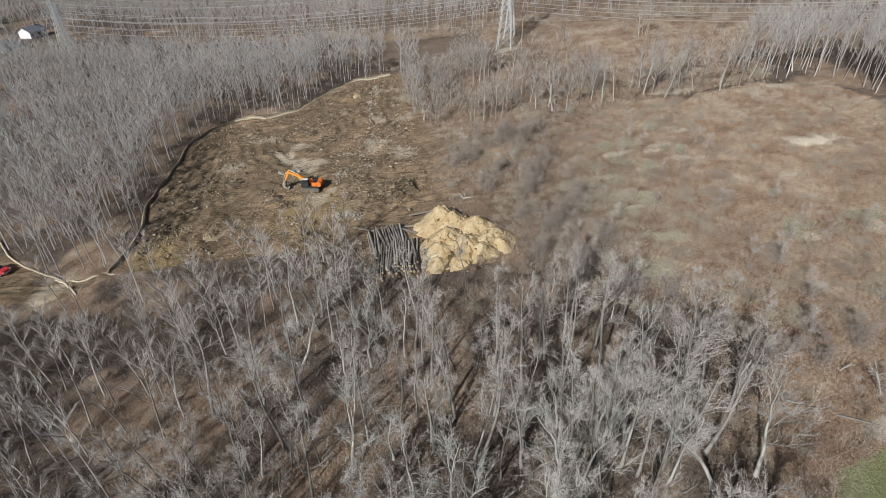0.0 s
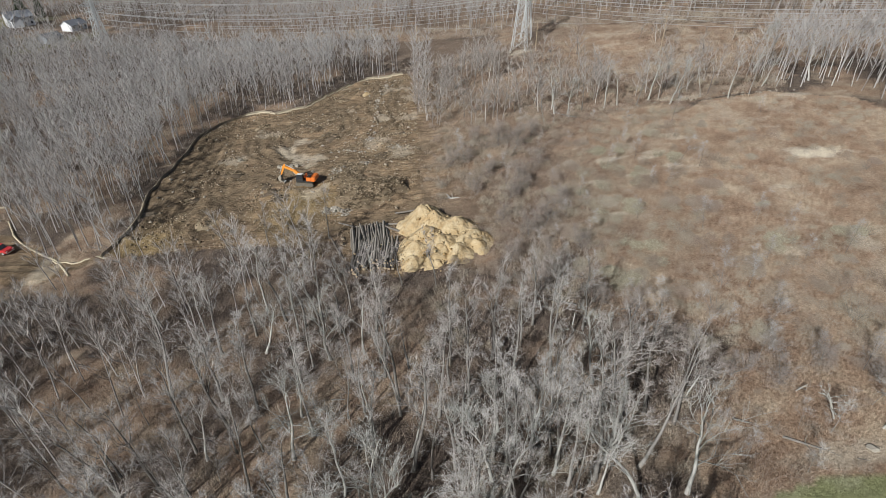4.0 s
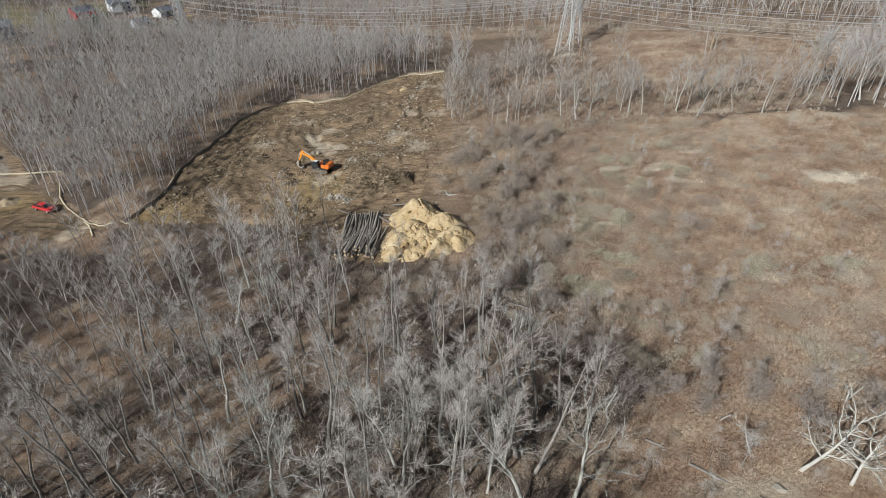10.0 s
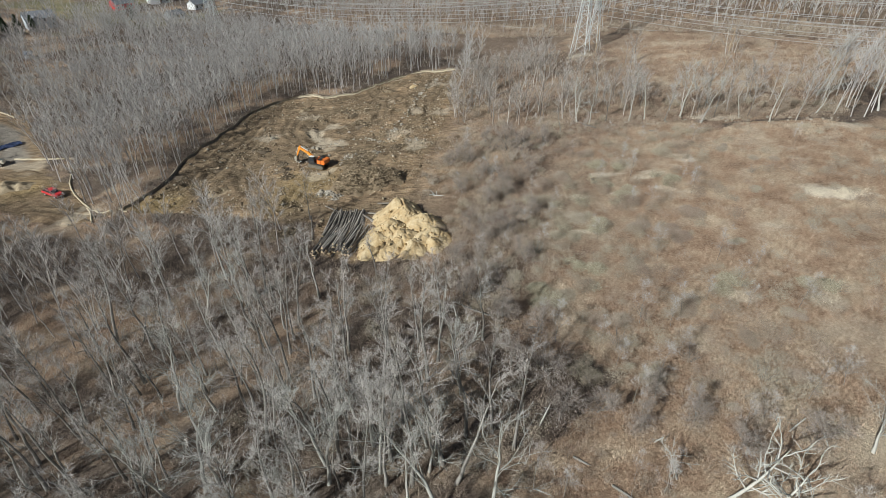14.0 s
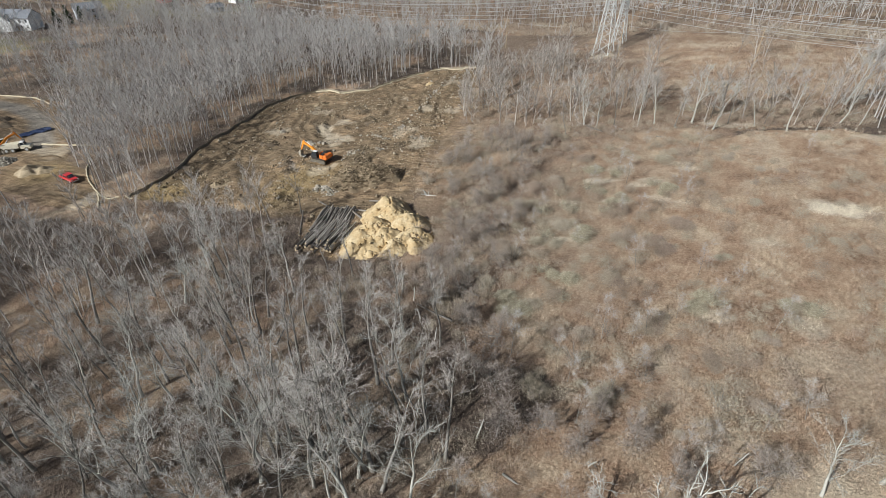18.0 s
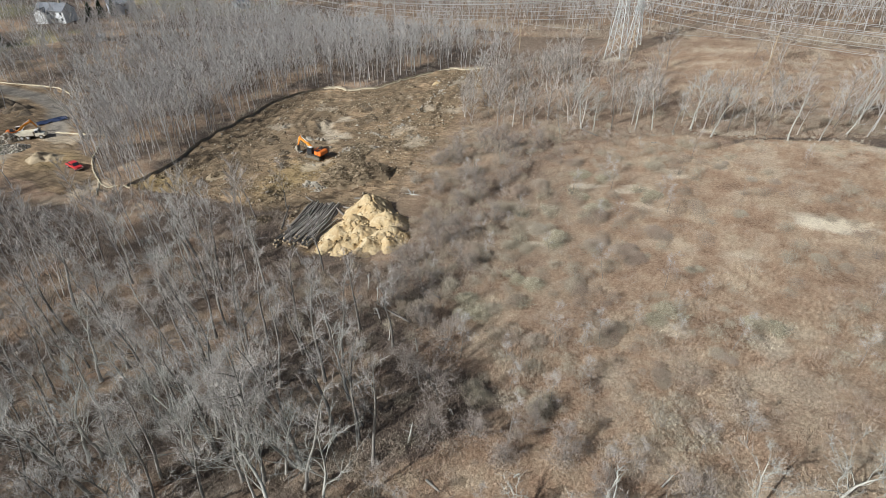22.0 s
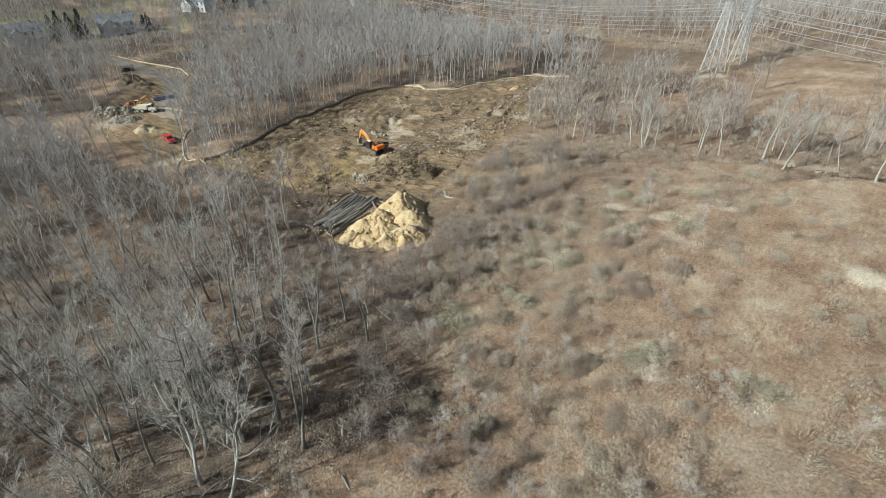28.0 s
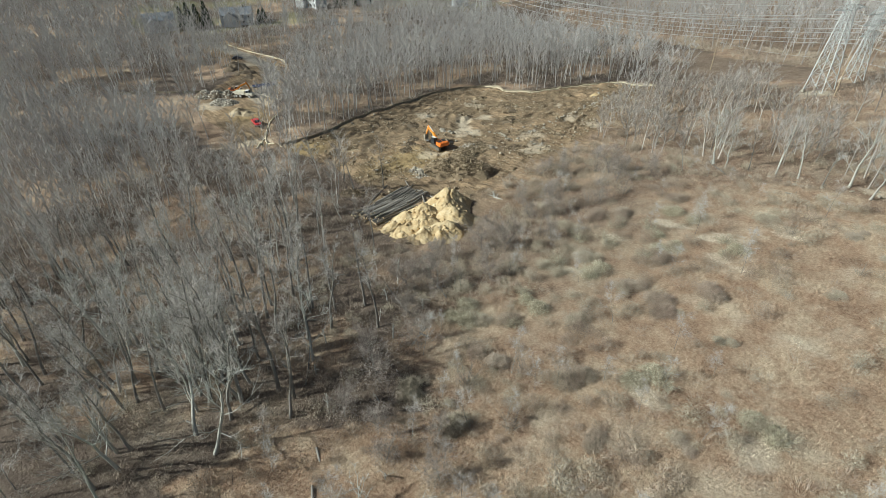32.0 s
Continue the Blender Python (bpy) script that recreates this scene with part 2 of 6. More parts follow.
def ground_material():
    m, nt, b = material("earth", 0.95, 0, 0.15)
    v = where(nt)
    zone = nt.nodes.new("ShaderNodeVertexColor")
    zone.layer_name = "zone"
    sep = nt.nodes.new("ShaderNodeSeparateColor")
    nt.links.new(zone.outputs[0], sep.inputs[0])
    extra = nt.nodes.new("ShaderNodeVertexColor")
    extra.layer_name = "extra"
    sep2 = nt.nodes.new("ShaderNodeSeparateColor")
    nt.links.new(extra.outputs[0], sep2.inputs[0])
    wide, mid, fine = noise_of(nt, v, 0.16, 7, 0.7), noise_of(nt, v, 0.55, 7, 0.72), noise_of(nt, v, 3.0, 7, 0.8)
    litter = blend(nt, 0.5, ramp(nt, mid, [(0.3, (0.07, 0.052, 0.042)), (0.5, (0.155, 0.118, 0.093)), (0.7, (0.33, 0.265, 0.205))]),
                   ramp(nt, fine, [(0.34, (0.045, 0.033, 0.027)), (0.5, (0.145, 0.111, 0.088)), (0.66, (0.40, 0.325, 0.255))]))
    field = blend(nt, 0.5, ramp(nt, wide, FIELD_TONES), ramp(nt, fine, [(0.36, (0.14, 0.088, 0.058)), (0.5, (0.45, 0.31, 0.205)), (0.64, (0.72, 0.59, 0.43))]))
    dirt = blend(nt, 0.4, ramp(nt, mid, [(0.32, (0.12, 0.082, 0.049)), (0.46, (0.232, 0.16, 0.098)), (0.6, (0.345, 0.244, 0.154)), (0.72, (0.52, 0.425, 0.305))]),
                 ramp(nt, fine, [(0.36, (0.07, 0.05, 0.032)), (0.5, (0.245, 0.17, 0.104)), (0.64, (0.53, 0.43, 0.305))]))
    lawn = ramp(nt, fine, [(0.3, (0.22, 0.235, 0.10)), (0.7, (0.40, 0.405, 0.21))])
    pale = ramp(nt, fine, [(0.36, (0.60, 0.51, 0.38)), (0.6, (0.90, 0.81, 0.65))])
    sand = ramp(nt, mid, [(0.3, (0.22, 0.15, 0.07)), (0.7, (0.37, 0.275, 0.14))])
    c = blend(nt, sep.outputs[1], litter, field)
    furrow = None
    for turn, size in ((0.6, 1.0), (2.0, 0.8)):
        mp = nt.nodes.new("ShaderNodeMapping")
        mp.inputs["Rotation"].default_value = (0, 0, turn)
        mp.inputs["Scale"].default_value = (0.10 * size, 1.15 * size, 0.3)
        nt.links.new(v, mp.inputs["Vector"])
        n = noise_of(nt, mp.outputs[0], 1.0, 5, 0.6, 0.8)
        furrow = n if furrow is None else blend(nt, ramp(nt, noise_of(nt, v, 0.06, 2), [(0.47, (0, 0, 0)), (0.53, (1, 1, 1))]), furrow, n)
    # furrow shade put into the colour: troughs darker, crests lighter, matching the bump
    dirt = blend(nt, 0.75, dirt, ramp(nt, furrow, [(0.36, (0.42, 0.40, 0.38)), (0.47, (0.95, 0.95, 0.95)), (0.6, (1.35, 1.33, 1.28))]), "MULTIPLY")
    dirt = blend(nt, 0.6, dirt, ramp(nt, noise_of(nt, v, 0.22, 6, 0.7), [(0.35, (0.66, 0.65, 0.64)), (0.5, (0.95, 0.96, 0.97)), (0.66, (1.4, 1.42, 1.42))]), "MULTIPLY")
    wet_shade = ramp(nt, mid, [(0.3, (0.11, 0.08, 0.052)), (0.7, (0.22, 0.166, 0.107))])
    dirt = blend(nt, zone.outputs["Alpha"], dirt, wet_shade)
    c = blend(nt, sep.outputs[0], c, dirt)
    c = blend(nt, sep2.outputs[1], c, sand)
    c = blend(nt, sep.outputs[2], c, lawn)
    c = blend(nt, sep2.outputs[0], c, pale)
    road = ramp(nt, mid, [(0.3, (0.19, 0.165, 0.135)), (0.7, (0.31, 0.275, 0.23))])
    c = blend(nt, sep2.outputs[2], c, road)
    nt.links.new(c, b.inputs["Base Color"])
    bump(nt, b, blend(nt, sep.outputs[0], fine, blend(nt, 0.6, fine, furrow)), 1.0, 0.6)
    return m


EARTH = ground_material()
BARK = grainy("grey_bark", (0.10, 0.092, 0.08), (0.21, 0.196, 0.175), (0.36, 0.34, 0.31), 1.2, vary=0.5)
PALE_BARK = grainy("pale_bark", (0.28, 0.275, 0.245), (0.40, 0.39, 0.35), (0.54, 0.53, 0.485), 1.4, vary=0.45)
DEAD_WOOD = grainy("bleached_wood", (0.30, 0.285, 0.25), (0.46, 0.445, 0.40), (0.60, 0.585, 0.54), 1.4)
TWIG = per_island("grey_twigs", [(0, (0.15, 0.136, 0.125)), (0.5, (0.36, 0.33, 0.305)), (1, (0.66, 0.62, 0.58))], [(0.4, (0.42, 0.368, 0.33)), (0.6, (0.56, 0.535, 0.50))], patch_scale=0.05)
PALE_TWIG = per_island("pale_twigs", [(0, (0.27, 0.265, 0.24)), (1, (0.54, 0.53, 0.49))])
FAR_WOOD = per_island("far_wood_twigs", [(0, (0.19, 0.177, 0.166)), (0.5, (0.37, 0.35, 0.331)), (1, (0.58, 0.56, 0.532))],
                      [(0.35, (0.36, 0.324, 0.306)), (0.65, (0.48, 0.468, 0.45))], patch_scale=0.03)
NEAR_WOOD = per_island("near_wood_twigs", [(0, (0.13, 0.117, 0.108)), (0.5, (0.32, 0.294, 0.272)), (1, (0.58, 0.548, 0.515))], [(0.4, (0.37, 0.326, 0.292)), (0.6, (0.49, 0.466, 0.438))], patch_scale=0.05)
SCRUB_WOOD = per_island("young_wood_twigs", [(0, (0.16, 0.136, 0.12)), (0.5, (0.33, 0.297, 0.268)), (1, (0.55, 0.51, 0.465))])
SHRUB_TWIG = per_island("shrub_twigs", [(0, (0.20, 0.15, 0.12)), (0.5, (0.36, 0.29, 0.23)), (1, (0.56, 0.48, 0.385))],
                        [(0.4, (0.32, 0.235, 0.185)), (0.6, (0.50, 0.45, 0.36))], patch_scale=0.06)
THORN_TWIG = per_island("thorn_twigs", [(0, (0.17, 0.138, 0.12)), (0.5, (0.31, 0.262, 0.23)), (1, (0.46, 0.41, 0.36))])
BUSH_TWIG = per_island("bush_twigs", [(0, (0.17, 0.128, 0.098)), (0.5, (0.36, 0.295, 0.225)), (1, (0.56, 0.49, 0.385))],
                       [(0.4, (0.27, 0.195, 0.155)), (0.58, (0.45, 0.405, 0.31))], patch_scale=0.09)
GREY_SHRUB = per_island("grey_green_shrub_twigs", [(0, (0.24, 0.205, 0.145)), (0.6, (0.44, 0.395, 0.29)), (1, (0.62, 0.565, 0.43))])
GRASS = per_island("dry_grass", [(0, (0.24, 0.15, 0.10)), (0.3, (0.42, 0.288, 0.198)), (0.7, (0.58, 0.44, 0.315)), (1, (0.76, 0.65, 0.50))], FIELD_TONES, patch_scale=0.16)
STEMS = per_island("briar_stems", [(0, (0.10, 0.07, 0.056)), (0.6, (0.22, 0.165, 0.13)), (1, (0.46, 0.38, 0.30))])
PALE_STRAW = per_island("bleached_straw", [(0, (0.62, 0.53, 0.39)), (0.5, (0.80, 0.71, 0.55)), (1, (0.92, 0.85, 0.70))])
NEEDLES = per_island("conifer_needles", [(0, (0.02, 0.035, 0.018)), (1, (0.06, 0.085, 0.04))])
SOIL = grainy("ochre_subsoil", (0.31, 0.19, 0.07), (0.43, 0.32, 0.175), (0.58, 0.49, 0.335), 0.45, relief=1.0, world_space=True)
SANDY = grainy("sandy_spoil", (0.20, 0.15, 0.09), (0.32, 0.25, 0.16), (0.45, 0.37, 0.26), 0.5, relief=0.8, world_space=True)
DARK_SOIL = grainy("dark_topsoil", (0.06, 0.045, 0.03), (0.12, 0.09, 0.06), (0.22, 0.17, 0.12), 0.6, relief=0.8, world_space=True)
TURNED_EARTH = grainy("turned_earth", (0.10, 0.07, 0.042), (0.19, 0.14, 0.088), (0.32, 0.25, 0.165), 0.8, relief=0.9, world_space=True)
ROCK = grainy("fieldstone", (0.20, 0.175, 0.135), (0.31, 0.275, 0.22), (0.44, 0.40, 0.335), 1.1, vary=0.4)
LOG_BARK = grainy("log_bark", (0.08, 0.068, 0.057), (0.21, 0.185, 0.155), (0.42, 0.385, 0.335), 2.0, vary=0.6)
CUT_WOOD = grainy("cut_wood", (0.42, 0.31, 0.18), (0.58, 0.46, 0.30), (0.68, 0.57, 0.41), 3.0)
FABRIC = grainy("silt_fence_fabric", (0.17, 0.14, 0.10), (0.28, 0.235, 0.17), (0.40, 0.345, 0.26), 0.8, world_space=True)
STRAW = grainy("straw_roll", (0.36, 0.30, 0.20), (0.52, 0.45, 0.32), (0.64, 0.57, 0.43), 0.9, world_space=True)
STAKE = grainy("wood_stake", (0.25, 0.19, 0.12), (0.36, 0.28, 0.19), (0.45, 0.36, 0.25), 3)
STEEL = grainy("galvanised_steel", (0.42, 0.44, 0.44), (0.53, 0.55, 0.55), (0.64, 0.66, 0.66), 0.6, 0.5, 0.3, 0.05)
WIRE = grainy("aluminium_cable", (0.50, 0.51, 0.51), (0.58, 0.59, 0.59), (0.66, 0.67, 0.67), 0.5, 0.45, 0.4, 0)
ORANGE = grainy("orange_paint", (0.66, 0.21, 0.02), (0.82, 0.30, 0.03), (0.90, 0.38, 0.06), 1.2, 0.45, relief=0.05, spec=0.5)
RED_ORANGE = grainy("red_orange_paint", (0.60, 0.13, 0.018), (0.77, 0.19, 0.028), (0.86, 0.27, 0.06), 1.2, 0.45, relief=0.05, spec=0.5)
WHITE = grainy("white_paint", (0.66, 0.65, 0.62), (0.76, 0.75, 0.72), (0.83, 0.82, 0.80), 0.8, 0.5, relief=0.05, spec=0.5)
CREAM = grainy("dusty_cream_paint", (0.52, 0.47, 0.36), (0.66, 0.61, 0.49), (0.76, 0.72, 0.62), 1.0, 0.6, relief=0.05)
RED = grainy("red_paint", (0.42, 0.02, 0.02), (0.56, 0.03, 0.035), (0.66, 0.06, 0.06), 0.9, 0.3, relief=0.0, spec=0.6)
NAVY = grainy("dark_blue_paint", (0.015, 0.02, 0.04), (0.025, 0.035, 0.06), (0.05, 0.06, 0.09), 0.9, 0.3, relief=0.0, spec=0.6)
BLACK = grainy("black_rubber", (0.015, 0.015, 0.015), (0.03, 0.03, 0.03), (0.07, 0.065, 0.06), 2.0, 0.75)
TRACK_STEEL = grainy("muddy_track_steel", (0.08, 0.07, 0.055), (0.16, 0.14, 0.11), (0.28, 0.25, 0.2), 2.0, 0.7, 0.3)
BLUE_SHEET = grainy("dark_blue_sheet", (0.02, 0.028, 0.06), (0.03, 0.042, 0.09), (0.06, 0.075, 0.13), 1.0, 0.25)
SIDING = grainy("white_siding", (0.62, 0.63, 0.64), (0.72, 0.73, 0.74), (0.79, 0.80, 0.80), 0.5, 0.7, relief=0.05)
GREY_SIDING = grainy("grey_siding", (0.30, 0.33, 0.37), (0.40, 0.43, 0.47), (0.48, 0.51, 0.55), 0.5, 0.7, relief=0.05)
SHINGLE = grainy("grey_shingle", (0.12, 0.13, 0.15), (0.19, 0.20, 0.22), (0.27, 0.28, 0.30), 1.5, 0.9)
DARK_GLASS = grainy("window_glass", (0.02, 0.025, 0.03), (0.035, 0.04, 0.05), (0.05, 0.06, 0.07), 0.5, 0.08, relief=0, spec=0.6)


# ---- building helpers ----
def mesh_of(name, verts, faces, mats, smooth=False):
    me = bpy.data.meshes.new(name)
    me.from_pydata([tuple(v) for v in verts], [], faces)
    for m in mats:
        me.materials.append(m)
    if smooth:
        me.polygons.foreach_set("use_smooth", [True] * len(me.polygons))
    me.update()
    return me


def tri_mesh(name, verts, tris, mat):
    """A mesh from arrays of vertices and triangles."""
    verts, tris = np.asarray(verts, np.float32), np.asarray(tris, np.int32)
    me = bpy.data.meshes.new(name)
    me.vertices.add(len(verts))
    me.vertices.foreach_set("co", verts.ravel())
    me.loops.add(tris.size)
    me.loops.foreach_set("vertex_index", tris.ravel())
    me.polygons.add(len(tris))
    me.polygons.foreach_set("loop_start", np.arange(0, tris.size, 3, dtype=np.int32))
    me.polygons.foreach_set("loop_total", np.full(len(tris), 3, np.int32))
    me.materials.append(mat)
    me.update(calc_edges=True)
    return me


def part(name, bm, mat, parent, label=""):
    """Links a bmesh, or a mesh, as one mesh object under a thing or a part."""
    if isinstance(bm, bpy.types.Mesh):
        me = bm
    else:
        me = bpy.data.meshes.new(name)
        bm.to_mesh(me)
        bm.free()
        me.materials.append(mat)
    ob = new(name, me)
    ob.parent = parent
    return tagged(ob, label)


def thing(name, label, category, m, group="", kind=""):
    ob = new(name)
    ob.empty_display_size = 0.2
    ob.matrix_world = m
    return tagged(ob, label, category, group, kind)


def box(bm, x0, x1, y0, y1, z0, z1, bevel=0.0, taper=0.0):
    g = bmesh.new()
    bmesh.ops.create_cube(g, size=1)
    for v in g.verts:
        k = 1 - taper if v.co.z > 0 else 1
        v.co = Vector(((x0 + x1) / 2 + v.co.x * (x1 - x0) * k, (y0 + y1) / 2 + v.co.y * (y1 - y0) * k, (z0 + z1) / 2 + v.co.z * (z1 - z0)))
    if bevel:
        bmesh.ops.bevel(g, geom=g.edges[:], offset=bevel, segments=2, affect="EDGES", clamp_overlap=True)
    me = bpy.data.meshes.new("piece")
    g.to_mesh(me)
    g.free()
    bm.from_mesh(me)
    bpy.data.meshes.remove(me)
    return bm


def prism(bm, outline, y0, y1, bevel=0.0):
    """An outline in x and z, drawn out along y."""
    g = bmesh.new()
    lo = [g.verts.new((x, y0, z)) for x, z in outline]
    hi = [g.verts.new((x, y1, z)) for x, z in outline]
    g.faces.new(lo)
    g.faces.new(hi[::-1])
    for i in range(len(lo)):
        j = (i + 1) % len(lo)
        g.faces.new((lo[j], lo[i], hi[i], hi[j]))
    bmesh.ops.recalc_face_normals(g, faces=g.faces[:])
    if bevel:
        bmesh.ops.bevel(g, geom=g.edges[:], offset=bevel, segments=2, affect="EDGES", clamp_overlap=True)
    me = bpy.data.meshes.new("piece")
    g.to_mesh(me)
    g.free()
    bm.from_mesh(me)
    bpy.data.meshes.remove(me)
    return bm


def rod(bm, a, b, r0, r1=None, sides=8):
    a, b = Vector(a), Vector(b)
    r1 = r0 if r1 is None else r1
    d = (b - a).normalized()
    u = d.orthogonal().normalized()
    w = d.cross(u)
    rings = []
    for p, r in ((a, r0), (b, r1)):
        rings.append([bm.verts.new(p + (u * math.cos(k * math.tau / sides) + w * math.sin(k * math.tau / sides)) * r) for k in range(sides)])
    for k in range(sides):
        j = (k + 1) % sides
        bm.faces.new((rings[0][k], rings[0][j], rings[1][j], rings[1][k]))
    bm.faces.new(rings[0][::-1])
    bm.faces.new(rings[1])
    return bm


def wheel(bm, c, r, w, sides=18):
    """A wheel about the y axis with a rounded shoulder."""
    prof = [(0.0, -w / 2), (r * 0.92, -w / 2), (r, -w / 2 + r * 0.1), (r, w / 2 - r * 0.1), (r * 0.92, w / 2), (0.0, w / 2)]
    rings = [[bm.verts.new((c[0] + q * math.cos(k * math.tau / sides), c[1] + s, c[2] + q * math.sin(k * math.tau / sides))) for k in range(sides)]
             for q, s in prof[1:-1]]
    for a, b in zip(rings, rings[1:]):
        for k in range(sides):
            j = (k + 1) % sides
            bm.faces.new((a[k], a[j], b[j], b[k]))
    bm.faces.new(rings[0][::-1])
    bm.faces.new(rings[-1])
    return bm


# ---- the ground, one sheet to the horizon ----
def axis(spans, far, grow=1.16):
    """Grid lines: spans of (start, end, step), widening outwards to the horizon."""
    mid = np.concatenate([np.arange(lo, hi - step / 2, step) for lo, hi, step in spans])
    a, x, d = [], spans[0][0], spans[0][2]
    while x > -far:
        d *= grow
        x -= d
        a.append(x)
    b, x, d = [], spans[-1][1], spans[-1][2]
    while x < far:
        b.append(x)
        d *= grow
        x += d
    return np.concatenate([a[::-1], mid, b])


GX, GY = axis([(-218, -78, 2.2), (-78, 100, 0.7)], 3200), axis([(26, 190, 0.7), (190, 262, 2.4)], 3200)
GZ = np.zeros((len(GY), len(GX)))


def build_ground():
    gx, gy = GX, GY
    X, Y = np.meshgrid(gx, gy)
    x, y = X.ravel(), Y.ravel()
    z = ground_z(x, y)
    GZ[:] = z.reshape(GZ.shape)
    n, k = len(gx), len(gy)
    i = (np.arange(k - 1)[:, None] * n + np.arange(n - 1)[None, :]).ravel()
    tris = np.concatenate([np.stack([i, i + 1, i + n + 1], 1), np.stack([i, i + n + 1, i + n], 1)])
    me = tri_mesh("ground", np.stack([x, y, z], 1), tris, EARTH)
    me.polygons.foreach_set("use_smooth", np.ones(len(tris), bool))
    dirt = earth_mask(x, y)
    field = np.maximum(soft_mask(FIELD, x, y, 4), np.maximum(soft_mask(CORRIDOR, x, y, 5) * np.clip(1.6 - np.hypot((x - 50) / 22, (y - 200 + (x - 50) * 0.7) / 12), 0.8, 1), soft_mask(STRAW_EDGE, x, y, 3)))
    field = field * np.where((y > 50) & (x < 60), np.clip((x + 6 * fbm(x, y, 6, 53) - 14) / 42, 0.3, 1), 1)
    field = np.maximum(field, 0.5 * soft_mask(SCRUB, x, y, 4))
    field = np.maximum(field, 0.45 * (y > 244 - (x - 2.6) * 0.3) * (x > -150))
    field = np.maximum(field, 0.45 * soft_mask(GRASS_STRIP, x, y, 4))
    field = np.maximum(field, 0.85 * np.clip((fbm(x, y, 12, 51) - 0.52) * 7, 0, 1) * (1 - dirt))
    lawn = np.maximum(soft_mask(LAWN, x, y, 0.4), soft_mask(GARDENS, x, y, 8) * np.clip((fbm(x, y, 40, 31) - 0.5) * 8, 0, 0.4))
    pale = np.zeros(x.shape)
    for px, py, a, b in PALE_SPOTS:
        d = np.hypot((x - px) / a, (y - py) / b) + (fbm(x, y, 2.5, 61) - 0.5) * 1.6
        pale = np.maximum(pale, np.clip((1.15 - d) * 2.5, 0, 1) * (0.95 if a == 5.9 else 0.5) if a < 6 else np.clip(1.2 - d, 0, 1) * 0.15)
    pale = np.maximum(pale, field * np.clip((fbm(x, y, 5, 71, 5) - 0.60) * 8, 0, 0.3) * np.clip((x - 30) / 30, 0.25, 1) * (1 - dirt))
    pale = np.maximum(pale, dirt * np.clip((fbm(x, y, 9, 77, 5) - 0.64) * 7, 0, 0.3))
    sand = np.clip(1.5 - np.hypot((x + 28) / 7.5, (y - 101) / 10) + (fbm(x, y, 4, 81) - 0.5), 0, 1) * 0.75
    sand = np.maximum(sand, np.clip(1.4 - np.hypot((x + 57) / 6, (y - 87) / 6) + (fbm(x, y, 4, 83) - 0.5), 0, 1) * 0.8)
    sand = np.maximum(sand, np.clip(1.4 - np.hypot((x + 99) / 8, (y - 86) / 6) + (fbm(x, y, 4, 85) - 0.5), 0, 1) * 0.7) * dirt
    wet_shade = np.clip((fbm(x, y, 13, 87) - 0.56) * 6, 0, 0.5)
    for k, line in enumerate(TRACKS):
        d = from_line(line, x + (fbm(x, y, 8, 40 + k) - 0.5) * 3, y)
        wet_shade = np.maximum(wet_shade, 0.9 * np.exp(-((d - 1.3) / 0.6) ** 2) + 0.35 * (d < 4))
    # the west fence's shade painted as a dark band over wet soil inside it
    wet_shade = np.maximum(wet_shade, 0.6 * (from_line(FENCE[:9], x - 0.8, y) < 1.1))
    wet_shade = np.clip(wet_shade, 0, 1)
    road = np.clip((4.2 - from_line(ROAD, x + (fbm(x, y, 7, 181) - 0.5) * 3, y)) / 2.0, 0, 1)
    for name, cols in (("zone", (dirt, field, lawn, wet_shade)), ("extra", (pale, sand, road, np.ones(x.shape)))):
        attr = me.color_attributes.new(name, "FLOAT_COLOR", "POINT")
        data = np.ones((len(x), 4), np.float32)
        data[:, 0], data[:, 1], data[:, 2], data[:, 3] = cols
        attr.data.foreach_set("color", data.ravel())
    return tagged(new("ground", me), "sloping winter ground with leaf litter, bare earth and dry grass", "ground", kind="structure")


build_ground()


def on_ground(x, y):
    """Height of the finished sheet under points."""
    x, y = np.asarray(x, float), np.asarray(y, float)
    i, j = np.clip(np.searchsorted(GX, x) - 1, 0, len(GX) - 2), np.clip(np.searchsorted(GY, y) - 1, 0, len(GY) - 2)
    u, v = (x - GX[i]) / (GX[i + 1] - GX[i]), (y - GY[j]) / (GY[j + 1] - GY[j])
    return (GZ[j, i] * (1 - u) + GZ[j, i + 1] * u) * (1 - v) + (GZ[j + 1, i] * (1 - u) + GZ[j + 1, i + 1] * u) * v


def gz(x, y):
    return float(on_ground(x, y))


